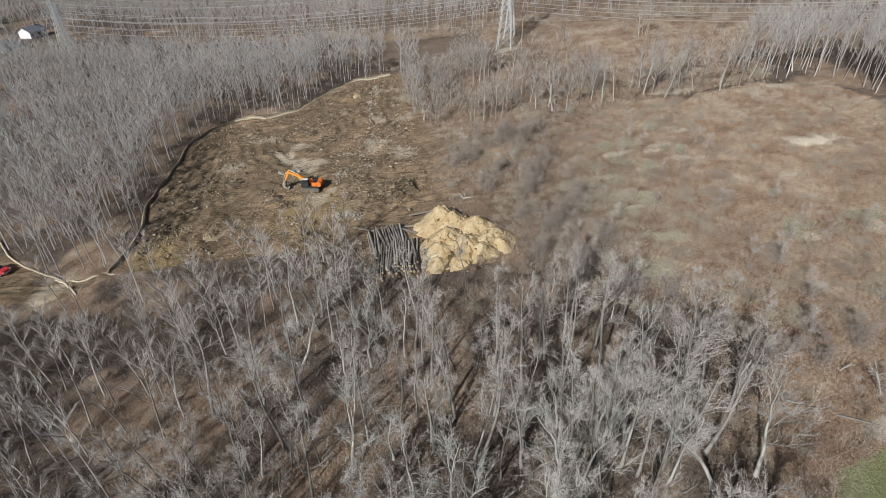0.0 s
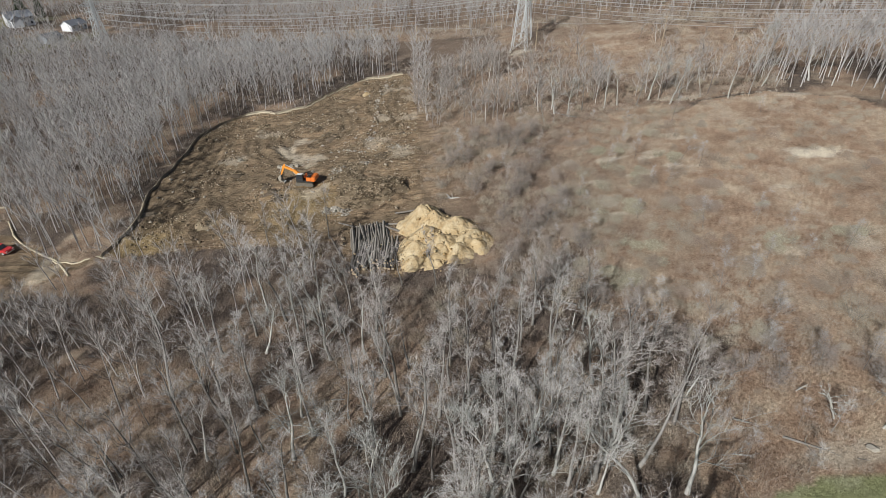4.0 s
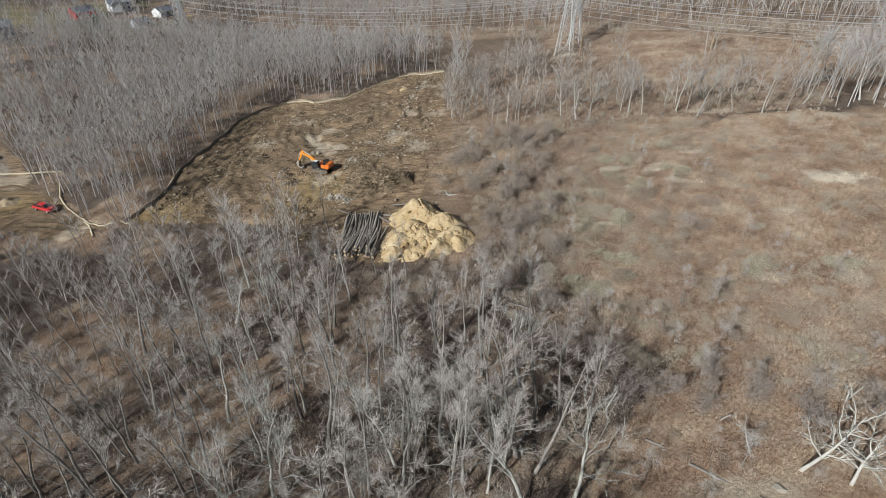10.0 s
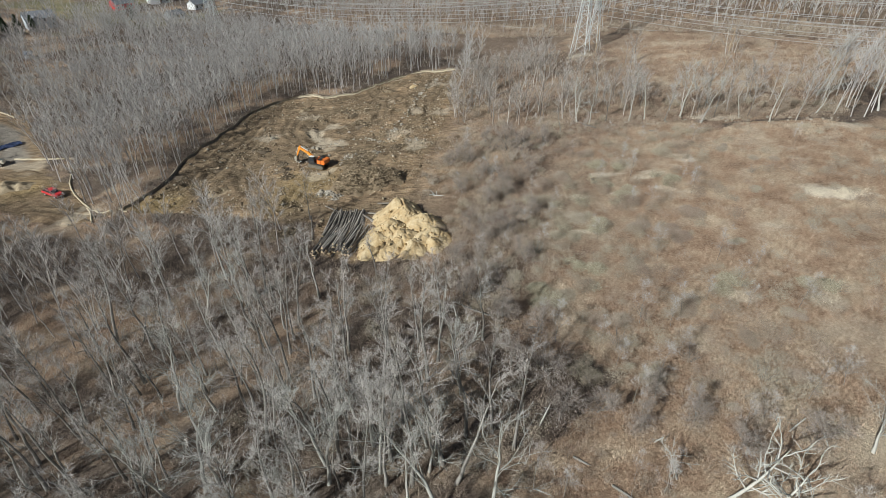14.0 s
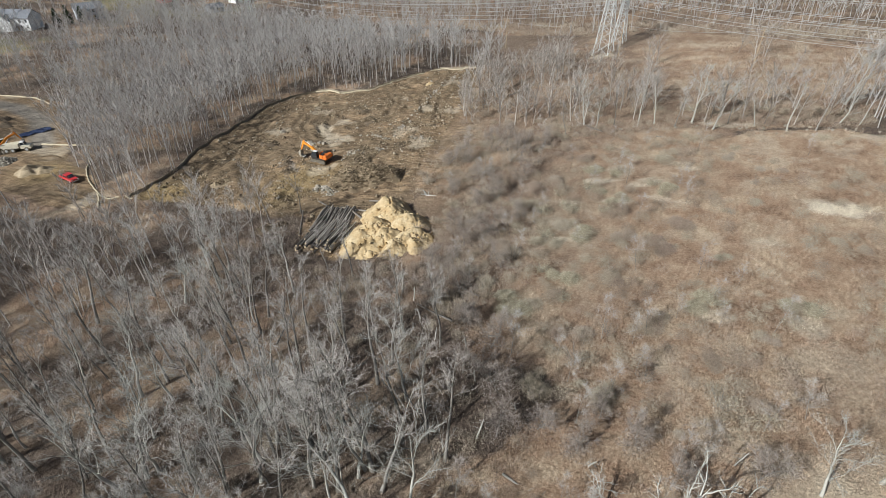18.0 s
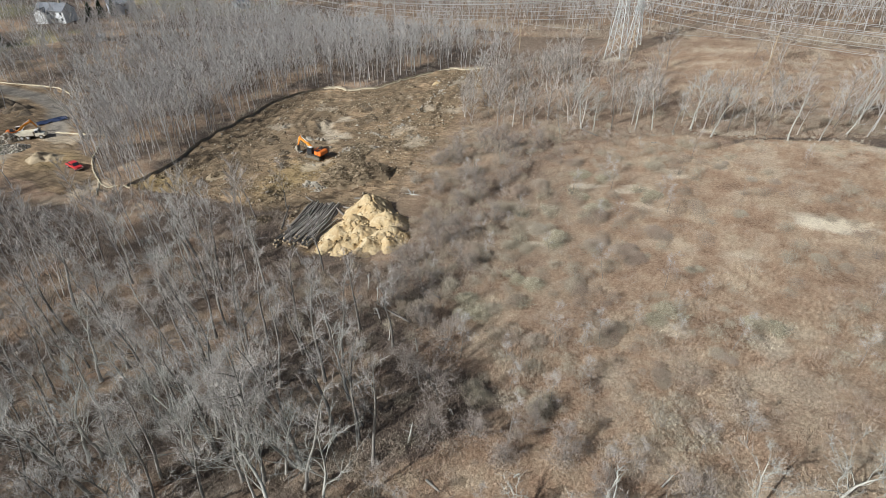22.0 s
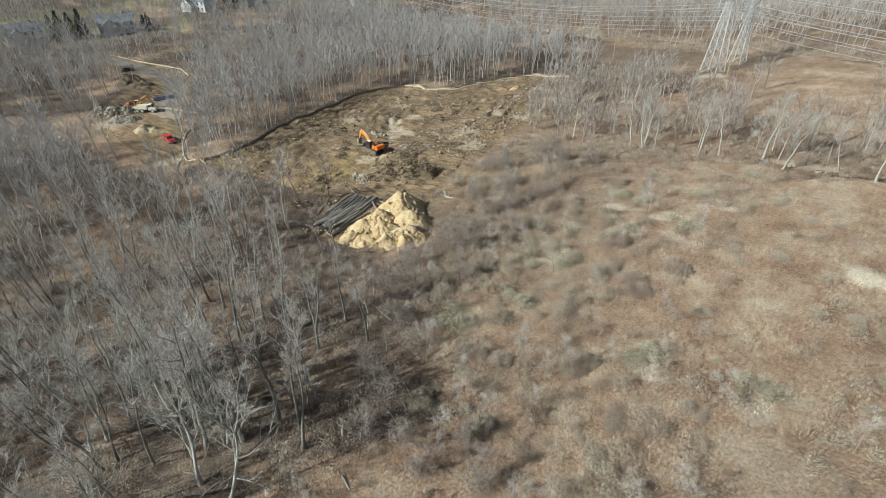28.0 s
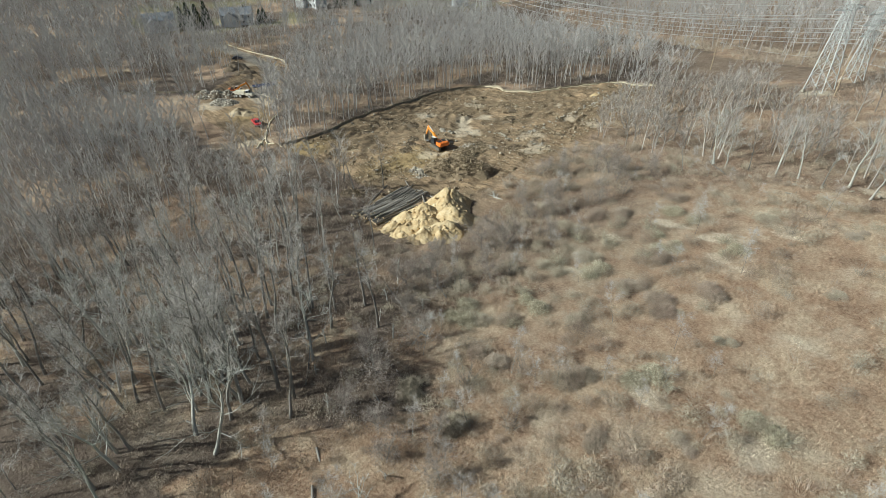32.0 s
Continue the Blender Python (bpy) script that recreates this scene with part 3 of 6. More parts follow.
# ---- bare trees ----
class Growth:
    """Collects tapered limbs and sliver twigs of one plant."""

    def __init__(self, seed):
        self.r = random.Random(seed)
        self.tv, self.tf, self.cv, self.cf = [], [], [], []

    def tube(self, pts, radii, sides, crown=False):
        vs, fs = (self.cv, self.cf) if crown else (self.tv, self.tf)
        start = len(vs)
        for i, (p, r) in enumerate(zip(pts, radii)):
            d = (pts[min(i + 1, len(pts) - 1)] - pts[max(i - 1, 0)]).normalized()
            u = d.cross(Vector((0.31, 0.17, 0.93))).normalized()
            w = d.cross(u)
            for k in range(sides):
                a = k * math.tau / sides
                vs.append(p + (u * math.cos(a) + w * math.sin(a)) * r)
        for i in range(len(pts) - 1):
            for k in range(sides):
                a, b = start + i * sides + k, start + i * sides + (k + 1) % sides
                fs += [(a, b, b + sides), (a, b + sides, a + sides)]

    def sliver(self, p, d, length, width, crown=True):
        vs, fs = (self.cv, self.cf) if crown else (self.tv, self.tf)
        side = d.cross(Vector((self.r.gauss(0, 1), self.r.gauss(0, 1), self.r.gauss(0, 1)))).normalized() * width / 2
        i = len(vs)
        vs += [p - side, p + side, p + d * length]
        fs.append((i, i + 1, i + 2))

    def way(self, d, spread):
        v = Vector((self.r.gauss(0, 1), self.r.gauss(0, 1), self.r.gauss(0, 1))).normalized()
        return (d + v * spread).normalized()

    def line(self, p, d, length, steps, wobble, lift):
        pts = [p.copy()]
        for _ in range(steps):
            d = (self.way(d, wobble) + Vector((0, 0, lift))).normalized()
            p = p + d * (length / steps)
            pts.append(p.copy())
        return pts, d


def sprays(g, p, d, n, length, width, spread=0.9, fork=2):
    for _ in range(n):
        e = g.way(d, spread)
        e = (e + Vector((0, 0, 0.18))).normalized()
        ln = length * g.r.uniform(0.55, 1.25)
        g.sliver(p, e, ln, width)
        for _ in range(fork):
            f = g.r.uniform(0.25, 0.7)
            g.sliver(p + e * ln * f, g.way(e, 0.75), ln * g.r.uniform(0.35, 0.65), width * 0.75)


def grow_tree(seed, height, crown_from=0.4, reach=3.2, limbs=12, lean=0.05, r0=0.2, subs=6, twigs=6, twig=1.15, width=0.034, wobble=0.12, fork=3, heart=0):
    g = Growth(seed)
    base = Vector((0, 0, -0.35))
    d = Vector((g.r.gauss(0, lean), g.r.gauss(0, lean), 1)).normalized()
    pts, _ = g.line(base, d, height * 0.95, 8, wobble * 0.5, 0.06)
    radii = [r0 * (1.35 if i == 0 else 1 - 0.86 * i / 8) for i in range(9)]
    g.tube(pts, radii, 6)
    for i in range(limbs):
        f = crown_from + (1 - crown_from) * (i + g.r.random() * 0.9) / limbs
        k = min(int(f * 8), 7)
        p = pts[k].lerp(pts[k + 1], f * 8 - k)
        a = g.r.uniform(0, math.tau) if i % 2 else i * 2.4
        up = 0.75 + 0.8 * f
        ld = Vector((math.cos(a), math.sin(a), up)).normalized()
        ln = reach * (1.15 - 0.62 * (f - crown_from) / (1 - crown_from)) * g.r.uniform(0.7, 1.2)
        lp, e = g.line(p, ld, ln, 4, 0.22 + wobble * 0.6, 0.12)
        lr = r0 * (0.40 - 0.2 * f)
        g.tube(lp, [lr, lr * 0.75, lr * 0.5, lr * 0.33, lr * 0.15], 3)
        for s in range(subs):
            q = g.r.uniform(0.2, 1.0)
            k2 = min(int(q * 4), 3)
            sp = lp[k2].lerp(lp[k2 + 1], q * 4 - k2)
            sd = g.way((lp[k2 + 1] - lp[k2]).normalized(), 0.62)
            sl = ln * g.r.uniform(0.3, 0.6)
            bp, e2 = g.line(sp, sd, sl, 2, 0.25, 0.12)
            g.tube(bp, [lr * 0.42, lr * 0.27, 0.01], 3, True)
            for t in range(twigs):
                w = g.r.uniform(0.2, 1.0)
                tp = bp[0].lerp(bp[1], w * 2) if w < 0.5 else bp[1].lerp(bp[2], w * 2 - 1)
                sprays(g, tp, sd, 1, twig, width, 0.95, fork)
    sprays(g, pts[-1], Vector((0, 0, 1)), 6, twig, width)
    if heart:
        core(g, height * 0.8, reach * 0.75, heart)
    return g


def grow_dead(seed, height, reach, lean=0.3):
    g = Growth(seed)
    d = Vector((lean, -0.05, 1)).normalized()
    pts, _ = g.line(Vector((0, 0, -0.3)), d, height * 0.8, 6, 0.12, 0.0)
    g.tube(pts, [0.23, 0.18, 0.15, 0.12, 0.09, 0.06, 0.02], 7)
    for i in range(12):
        f = 0.25 + 0.7 * i / 12
        k = min(int(f * 6), 5)
        p = pts[k].lerp(pts[k + 1], f * 6 - k)
        a = i * 2.3 + g.r.uniform(-0.4, 0.4)
        lp, e = g.line(p, Vector((math.cos(a), math.sin(a), 0.55)).normalized(), reach * g.r.uniform(0.5, 1.1), 5, 0.34, 0.06)
        g.tube(lp, [0.095, 0.075, 0.06, 0.045, 0.03, 0.01], 5)
        for s in range(6):
            q = g.r.uniform(0.3, 1)
            k2 = min(int(q * 5), 4)
            sp = lp[k2].lerp(lp[k2 + 1], q * 5 - k2)
            bp, e2 = g.line(sp, g.way((lp[k2 + 1] - lp[k2]).normalized(), 0.9), reach * g.r.uniform(0.15, 0.35), 3, 0.35, 0.05)
            g.tube(bp, [0.06, 0.045, 0.03, 0.01], 4, True)
            for t in range(3):
                g.sliver(bp[g.r.randrange(1, 4)], g.way(e2, 0.9), g.r.uniform(0.4, 1.0), 0.045)
    return g


def core(g, height, radius, n, thick=(0.04, 0.09)):
    """Matted twig slivers added in the heart of a bush to block light and deepen its shade."""
    for _ in range(n):
        a, e, q = g.r.uniform(0, math.tau), math.asin(g.r.random()), g.r.random() ** 0.4
        p = Vector((math.cos(a) * math.cos(e) * radius * q, math.sin(a) * math.cos(e) * radius * q, math.sin(e) * height * q * 1.1))
        g.sliver(p, g.way(Vector((0, 0, 0.2)), 1.0), g.r.uniform(0.2, 0.5), g.r.uniform(*thick))


def grow_shrub(seed, height, radius, stems=14, twigs=9, width=0.03, twig=0.5):
    g = Growth(seed)
    for i in range(stems):
        a, q = g.r.uniform(0, math.tau), g.r.random() ** 0.6
        d = Vector((math.cos(a) * q * radius / height, math.sin(a) * q * radius / height, 0.9)).normalized()
        p = Vector((math.cos(a) * q * radius * 0.3, math.sin(a) * q * radius * 0.3, -0.1))
        ln = height * g.r.uniform(0.7, 1.1)
        pts, e = g.line(p, d, ln, 3, 0.25, 0.04)
        g.tube(pts, [0.03, 0.022, 0.015, 0.006], 3)
        for t in range(twigs):
            k = g.r.randrange(0, 3)
            tp = pts[k].lerp(pts[k + 1], g.r.random())
            sprays(g, tp, g.way(d, 0.5), 1, twig, width, 1.1, 2)
    core(g, height * 0.5, radius * 0.6, stems * 12)
    return g


def proto(name, g, bark, twig_mat):
    trunk = tri_mesh(name + "_trunk", [tuple(v) for v in g.tv], g.tf, bark)
    crown = tri_mesh(name + "_crown", [tuple(v) for v in g.cv], g.cf, twig_mat)
    return trunk, crown


def plant(name, meshes, x, y, label, category, group, size=1.0, turn=0.0, tilt=(0, 0), names=("trunk", "crown"), loose=False):
    ob = new(name)
    ob.empty_display_size = 0.2
    ob.matrix_world = pose(x, y, gz(x, y), tilt[0], tilt[1], turn) @ Matrix.Scale(size, 4)
    for n, me in zip(names, meshes):
        c = new(n, me)
        c.parent = ob
        if loose:
            tagged(c, kind="stuff")
    return tagged(ob, label, category, group)


TALL = [proto("tall_tree", grow_tree(10 + k, 16.0 + 1.3 * (k % 3), 0.34 + 0.06 * (k % 3), 3.3 + 0.5 * (k % 2), 11 + k % 3, 0.05 + 0.03 * (k % 2),
                                     0.19 + 0.03 * (k % 3), 5, 7, 0.8, 0.034, 0.2 + 0.1 * (k % 2), 2), BARK, TWIG) for k in range(6)]
WIDE = [proto("wide_tree", grow_tree(30 + k, 13, 0.26, 5.6, 12, 0.1, 0.25, 7, 6, 0.8, 0.036, 0.42, 2), PALE_BARK, PALE_TWIG) for k in range(3)]
PALE = [proto("pale_tree", grow_tree(40 + k, 15, 0.38, 3.8, 11, 0.06, 0.2, 5, 7, 0.8, 0.034, 0.26, 2), PALE_BARK, TWIG) for k in range(3)]
YOUNG = [proto("young_tree", grow_tree(50 + k, 8.5, 0.25, 2.3, 10, 0.08, 0.065, 5, 5, 0.9, 0.03, 0.16), BARK, TWIG) for k in range(3)]
WHITES = [proto("white_tree", grow_tree(45 + k, 13.5, 0.3, 5.8, 11, 0.1, 0.27, 7, 3, 0.9, 0.036, 0.5, 2), PALE_BARK, PALE_TWIG) for k in range(2)]
SHRUBS = [proto("shrub", grow_shrub(60 + k, 2.6, 1.9, 16, 9, 0.034, 0.6), BARK, SHRUB_TWIG) for k in range(4)]
GREYS = [proto("grey_shrub", grow_shrub(70 + k, 2.0, 2.2, 22, 11, 0.04, 0.5), BARK, GREY_SHRUB) for k in range(3)]


def scatter(x0, x1, y0, y1, step, seed, keep):
    """A jittered grid of points, kept by a rule that takes arrays."""
    r = np.random.default_rng(seed)
    gx, gy = np.meshgrid(np.arange(x0, x1, step), np.arange(y0, y1, step))
    x, y = gx.ravel() + r.uniform(-0.48, 0.48, gx.size) * step, gy.ravel() + r.uniform(-0.48, 0.48, gx.size) * step
    ok = keep(x, y, r.random(x.size))
    return x[ok], y[ok], r


def open_ground(x, y, margin=0.0):
    """Where no trees stand: earthworks, fields, lawn."""
    o = inside(CLEARING, x, y) | inside(SITE, x, y) | inside(FIELD, x, y) | inside(LAWN, x, y) | inside(CORRIDOR, x, y)
    o |= (from_line(ROAD, x, y) < 6) | inside(GRASS_STRIP, x, y)
    o |= (np.hypot(x - PILE[0], y - PILE[1]) < 12)
    return o


# woods in front of the earthworks: single trees
LOW_EDGE = [(-118, 80), (-60, 82), (-16, 88), (-4, 74), (16, 72), (16, 55), (-2, 56), (-12, 66), (-45, 68), (-55, 60), (-84, 60), (-118, 64)]


def near_rule(x, y, u):
    wood = ~open_ground(x, y) & (y < 82) & (x < 34)
    thin = np.where((x > 22) & (y > 42), 0.16, np.where((x > 6) & (y > 54), np.where(x > 17, 0.24, 0.0), np.where(x > 8, 0.9, 0.95)))
    thin = np.where(inside(LOW_EDGE, x, y), np.where(x > -8, 0.0, 0.42), thin)
    thin = np.where((x > 8) & (y < 20), 0.2, thin)
    gap = fbm(x, y, 16, 91) > 0.33
    glade = (np.hypot((x - 22.5) / 6, (y - 30) / 4.5) < 1) & (u > 0.25)
    front = np.hypot((x - 29) / 5, (y - 28) / 4.5) < 1
    return wood & (u < thin) & gap & ~glade & ~front


nx, ny, nr = scatter(-62, 34, 6, 82, 4.1, 5, near_rule)
order = np.argsort(np.hypot(nx - 14, ny - 34))
near_count = min(175, len(nx))
near_low = inside(LOW_EDGE, nx, ny)
LABELS = {0: "tall bare grey-barked hardwood tree in leaf litter", 1: "bare pale-barked tree with a spreading crown", 2: "tall bare tree with a pale trunk", 3: "slender young bare tree in undergrowth"}
for rank, i in enumerate(order[:near_count]):
    u = nr.random()
    kind = 0 if u < 0.62 else (1 if u < 0.68 else (2 if u < 0.82 else 3))
    me = ((TALL, WIDE, PALE, YOUNG)[kind])[nr.integers(0, 3 if kind else 6)]
    plant("tree", me, nx[i], ny[i], LABELS[kind], "tree", "bare trees of the wood", nr.uniform(0.72, 1.08) * (0.62 if near_low[i] else 1.0), nr.uniform(0, 360), (nr.normal(0, 3.0), nr.normal(0, 3.0)))
rest_near = order[near_count:]
# a darker, denser stand at the corner of the wood
jx, jy, jr = scatter(10, 29, 25, 43, 3.7, 25, lambda x, y, u: ~open_ground(x, y) & (u < 0.8) & (np.hypot((x - 22.5) / 6, (y - 29) / 4.5) > 1) & (np.hypot((x - 29) / 4, (y - 29) / 4.5) > 1))
for k in range(len(jx)):
    plant("tree", (TALL[k % 6], WIDE[k % 3], TALL[(k + 3) % 6])[k % 3], jx[k], jy[k], "tall bare tree in a dense stand", "tree", "bare trees of the wood", jr.uniform(0.75, 1.0), jr.uniform(0, 360), (jr.normal(0, 3), jr.normal(0, 3)))

# single trees that stand out
for x, y, me, s, turn, tx, ty, label in (
        (32.7, 32.0, WHITES[0], 0.9, 40, 0, 8, "leaning pale-barked tree with wide crooked limbs"), (28.0, 31.2, WHITES[1], 0.95, 190, 0, 24, "forked pale-barked tree with bare limbs"),
        (26, 47, WIDE[2], 0.85, 80, 0, 4, "bare pale tree at the edge of the field"), (20, 35, PALE[0], 1.0, 10, 0, 6, "tall bare tree with a pale trunk"),
        (18, 38, PALE[1], 1.0, 120, 0, 3, "tall bare tree with a pale trunk"), (-3.6, 64, PALE[2], 0.9, 0, 0, -4, "bare pale tree beside the log stack"), (-1.5, 71.5, TALL[0], 0.6, 30, 0, 0, "slender bare tree in front of the soil pile"), (4.5, 70, TALL[5], 0.62, 200, 0, 3, "slender bare tree in front of the soil pile"),
        (17.5, 55, TALL[1], 0.8, 0, 3, 0, "bare tree at the edge of the field"), (19.5, 59, TALL[2], 0.75, 60, -3, 2, "bare tree at the edge of the field"),
        (87, 155.7, WIDE[0], 1.05, 0, 0, 0, "wide white-barked tree beyond the field"), (97, 146, WIDE[2], 0.95, 100, 0, 5, "white-barked tree at the end of the field"), (73, 50, WIDE[1], 0.8, 250, 0, 5, "wide pale bare tree at the field edge"), (68, 47, WIDE[2], 0.62, 20, 0, 0, "low spreading bare tree at the field edge"),
        (-18, 87, TALL[3], 0.75, 0, 0, 0, "lone slender bare tree in the clearing"), (-29, 83, TALL[4], 0.62, 90, 0, 0, "slender bare tree at the clearing edge")):
    plant("tree", me, x, y, label, "tree", "bare trees of the wood", s, turn, (tx, ty))
DEAD = [proto("dead_tree", grow_dead(81, 11.5, 4.6, 0.55), DEAD_WOOD, DEAD_WOOD), proto("dead_tree", grow_dead(85, 9, 4.2, 0.4), DEAD_WOOD, DEAD_WOOD)]
plant("dead_tree", DEAD[0], 54, 38.6, "leaning bleached dead tree with broken limbs", "tree", "dead trees", 1.0, 10, names=("trunk", "crown"))
plant("dead_tree", DEAD[1], 58, 37.5, "bleached dead tree with stubby broken limbs", "tree", "dead trees", 0.9, 60, names=("trunk", "crown"))
plant("dead_tree", DEAD[1], 50, 40, "small bleached dead tree in dry grass", "tree", "dead trees", 0.5, 160, names=("trunk", "crown"))

# trees along the far edge of the field, and the young wood behind
for k, (x, y) in enumerate([(27.8, 133.5), (31, 137), (34.1, 136.5), (38, 139), (43.4, 138.6), (47, 137), (51.5, 136.5), (55, 140), (59.3, 136.8), (62.4, 137.5), (67.6, 138), (73.5, 136.5), (79, 139), (84, 141)]):
    plant("tree", (PALE + WIDE)[(k * 5) % 6] if k % 3 else TALL[k % 6], x, y + (k * 7) % 4 - 1, "crooked bare tree along the field edge", "tree", "trees along the field", 0.58 + 0.42 * ((k * 37) % 10) / 10, 77 * k, (2 * ((k * 2) % 5 - 2), 2 * ((k * 3) % 5 - 2)))


# ---- far woods and thickets: joined meshes of many small plants ----
def light_tree(seed, height, reach, limbs=8, twigs=14, width=0.085, trunk_r=0.16, crown_from=0.36):
    g = Growth(seed)
    pts, _ = g.line(Vector((0, 0, -0.4)), Vector((g.r.gauss(0, 0.06), g.r.gauss(0, 0.06), 1)).normalized(), height * 0.92, 3, 0.1, 0.05)
    g.tube(pts, [trunk_r, trunk_r * 0.8, trunk_r * 0.55, 0.03], 3, True)
    for i in range(limbs):
        f = crown_from + (1 - crown_from) * (i + g.r.random()) / limbs
        k = min(int(f * 3), 2)
        p = pts[k].lerp(pts[k + 1], f * 3 - k)
        a = i * 2.4 + g.r.uniform(-0.5, 0.5)
        ld = Vector((math.cos(a), math.sin(a), 0.9 + 0.7 * f)).normalized()
        ln = reach * (1.25 - 0.6 * f) * g.r.uniform(0.7, 1.2)
        g.sliver(p, ld, ln, 0.11)
        for _ in range(twigs):
            g.sliver(p + ld * ln * g.r.uniform(0.2, 1.0), (g.way(ld, 0.6) + Vector((0, 0, 0.15))).normalized(), g.r.uniform(0.9, 2.2), width)
    return np.array([tuple(v) for v in g.cv], np.float32), np.array(g.cf, np.int32)


def joined(name, protos, x, y, r, lo, hi, mat, label, category, lean=0.05):
    """Many small plants of a few shapes as one mesh."""
    vs, fs, n = [], [], 0
    z = on_ground(x, y)
    pick = r.integers(0, len(protos), len(x))
    for k, (v, f) in enumerate(protos):
        idx = np.where(pick == k)[0]
        if not len(idx):
            continue
        a, s = r.uniform(0, math.tau, len(idx)), r.uniform(lo, hi, len(idx))
        sx, sy = r.normal(0, lean, len(idx)), r.normal(0, lean, len(idx))
        c, d = np.cos(a) * s, np.sin(a) * s
        vx = v[None, :, 0] * c[:, None] - v[None, :, 1] * d[:, None] + v[None, :, 2] * (sx * s)[:, None] + x[idx][:, None]
        vy = v[None, :, 0] * d[:, None] + v[None, :, 1] * c[:, None] + v[None, :, 2] * (sy * s)[:, None] + y[idx][:, None]
        vz = v[None, :, 2] * s[:, None] + z[idx][:, None]
        vs.append(np.stack([vx, vy, vz], 2).reshape(-1, 3))
        fs.append((f[None] + (np.arange(len(idx)) * len(v))[:, None, None]).reshape(-1, 3) + n)
        n += len(idx) * len(v)
    me = tri_mesh(name, np.concatenate(vs), np.concatenate(fs), mat)
    return tagged(new(name, me), label, category, kind="stuff")


MIDS = [light_tree(200 + k, 15.5, 4.1, 11, 28, 0.05, 0.15, 0.44) for k in range(6)]
FARS = [light_tree(100 + k, 15.0, 4.0, 9, 16, 0.088, 0.14, 0.38) for k in range(6)]
joined("woodland", MIDS, nx[rest_near], ny[rest_near], np.random.default_rng(1), 0.62, 1.0, NEAR_WOOD, "bare hardwood trees crowding the near wood", "woodland") if len(rest_near) else None


def mid_rule(x, y, u):
    west = (x < -62) & (y > 18) & (y < 250)
    north = (y > 160) & (y < 240) & (x < -8)
    wood = (west | north) & ~open_ground(x, y) & ~inside(GARDENS, x, y)
    thin = np.where((x < -150), 0.8, np.where(x > -105, 0.97, 0.92))
    thin = np.where((y > 126) & (y < 165) & (x < -150), 0.25, thin)
    corridor = np.abs((y - 256) + (x + 170) * 0.24) < 8
    hollow = np.hypot((x + 160) / 16, (y - 181) / 7) < 1
    return wood & (u < thin) & ~corridor & ~hollow & (fbm(x, y, 22, 95) > np.where(x > -110, 0.15, 0.33)) & (~inside(LOW_EDGE, x, y) | (u < 0.1))


mx, my, mr = scatter(-222, -6, 10, 244, 3.9, 6, mid_rule)
joined("woodland", MIDS, mx, my, mr, 0.75, 1.12, FAR_WOOD, "dense bare hardwood trees west of the earthworks", "woodland")


def far_rule(x, y, u):
    line = 246 - (x - 2.6) * 0.3
    beyond = (y > line) & (y < 470)
    gardens = inside(GARDENS, x, y)
    east = (x > 112) & (y > 225 - 0.25 * x)
    wood = (beyond | east | (x < -330) | ((x < -222) & (y < 95))) & ~inside(FIELD, x, y) & ~inside(CORRIDOR, x, y) & ~gardens
    return (wood & (u < 0.85)) | (gardens & (u < 0.4) & (fbm(x, y, 18, 93) > 0.42))


fx, fy, fr = scatter(-420, 190, 12, 415, 5.5, 8, far_rule)
joined("woodland", FARS, fx, fy, fr, 0.85, 1.2, FAR_WOOD, "bare winter forest beyond the power lines", "woodland")


ex, ey, er = scatter(84, 150, 112, 180, 3.4, 18, lambda x, y, u: ~open_ground(x, y) & (((y > 141) & (x > 86)) | (x > 104)) & (u < 0.85))
joined("woodland", MIDS, ex, ey, er, 0.75, 1.1, FAR_WOOD, "dense bare trees at the east end of the field", "woodland")


def scrub_rule(x, y, u):
    ok = inside(SCRUB, x, y) & (y > 140)
    brushy = inside(CORRIDOR, x, y) & (np.hypot((x - 50) / 24, (y - 200 + (x - 50) * 0.7) / 12) > 1) & (y < 205) & (u < np.where(x < 16, 0.5, 0.12)) & (np.hypot(x - 27, y - 205) > 12)
    ok &= (x < 27 + 6 * (fbm(x, y, 8, 197) - 0.5)) | (u < np.where(y > 158, 0.2, 0.4))
    return (ok | brushy) & (u < 0.6) & (fbm(x, y, 14, 97) > np.where(x < 48, 0.36 + 0.16 * np.clip((2 - x) / 16, 0, 1), 0.5))


sx, sy, sr = scatter(-14, 108, 128, 206, 2.9, 9, scrub_rule)
SCRUB_TREES = [light_tree(400 + k, 9.5, 3.2, 10, 22, 0.052, 0.14, 0.24) for k in range(5)]
joined("woodland", SCRUB_TREES, sx, sy, sr, 0.7, 1.2, SCRUB_WOOD, "thin young bare trees between the field and the power lines", "woodland")


def light_shrub(seed, height, radius, n=60, width=0.045):
    g = Growth(seed)
    for _ in range(n):
        a, q = g.r.uniform(0, math.tau), g.r.random() ** 0.5
        p = Vector((math.cos(a) * q * radius * 0.7, math.sin(a) * q * radius * 0.7, g.r.uniform(-0.1, height * 0.45 * (1 - q * 0.5))))
        d = Vector((math.cos(a) * q * 0.9 + g.r.gauss(0, 0.35), math.sin(a) * q * 0.9 + g.r.gauss(0, 0.35), 0.9)).normalized()
        g.sliver(p, d, height * g.r.uniform(0.35, 0.75), width)
    return np.array([tuple(v) for v in g.cv], np.float32), np.array(g.cf, np.int32)


THICKETS = [light_shrub(300 + k, 1.3, 1.3, 56 + 6 * k, 0.036) for k in range(5)]


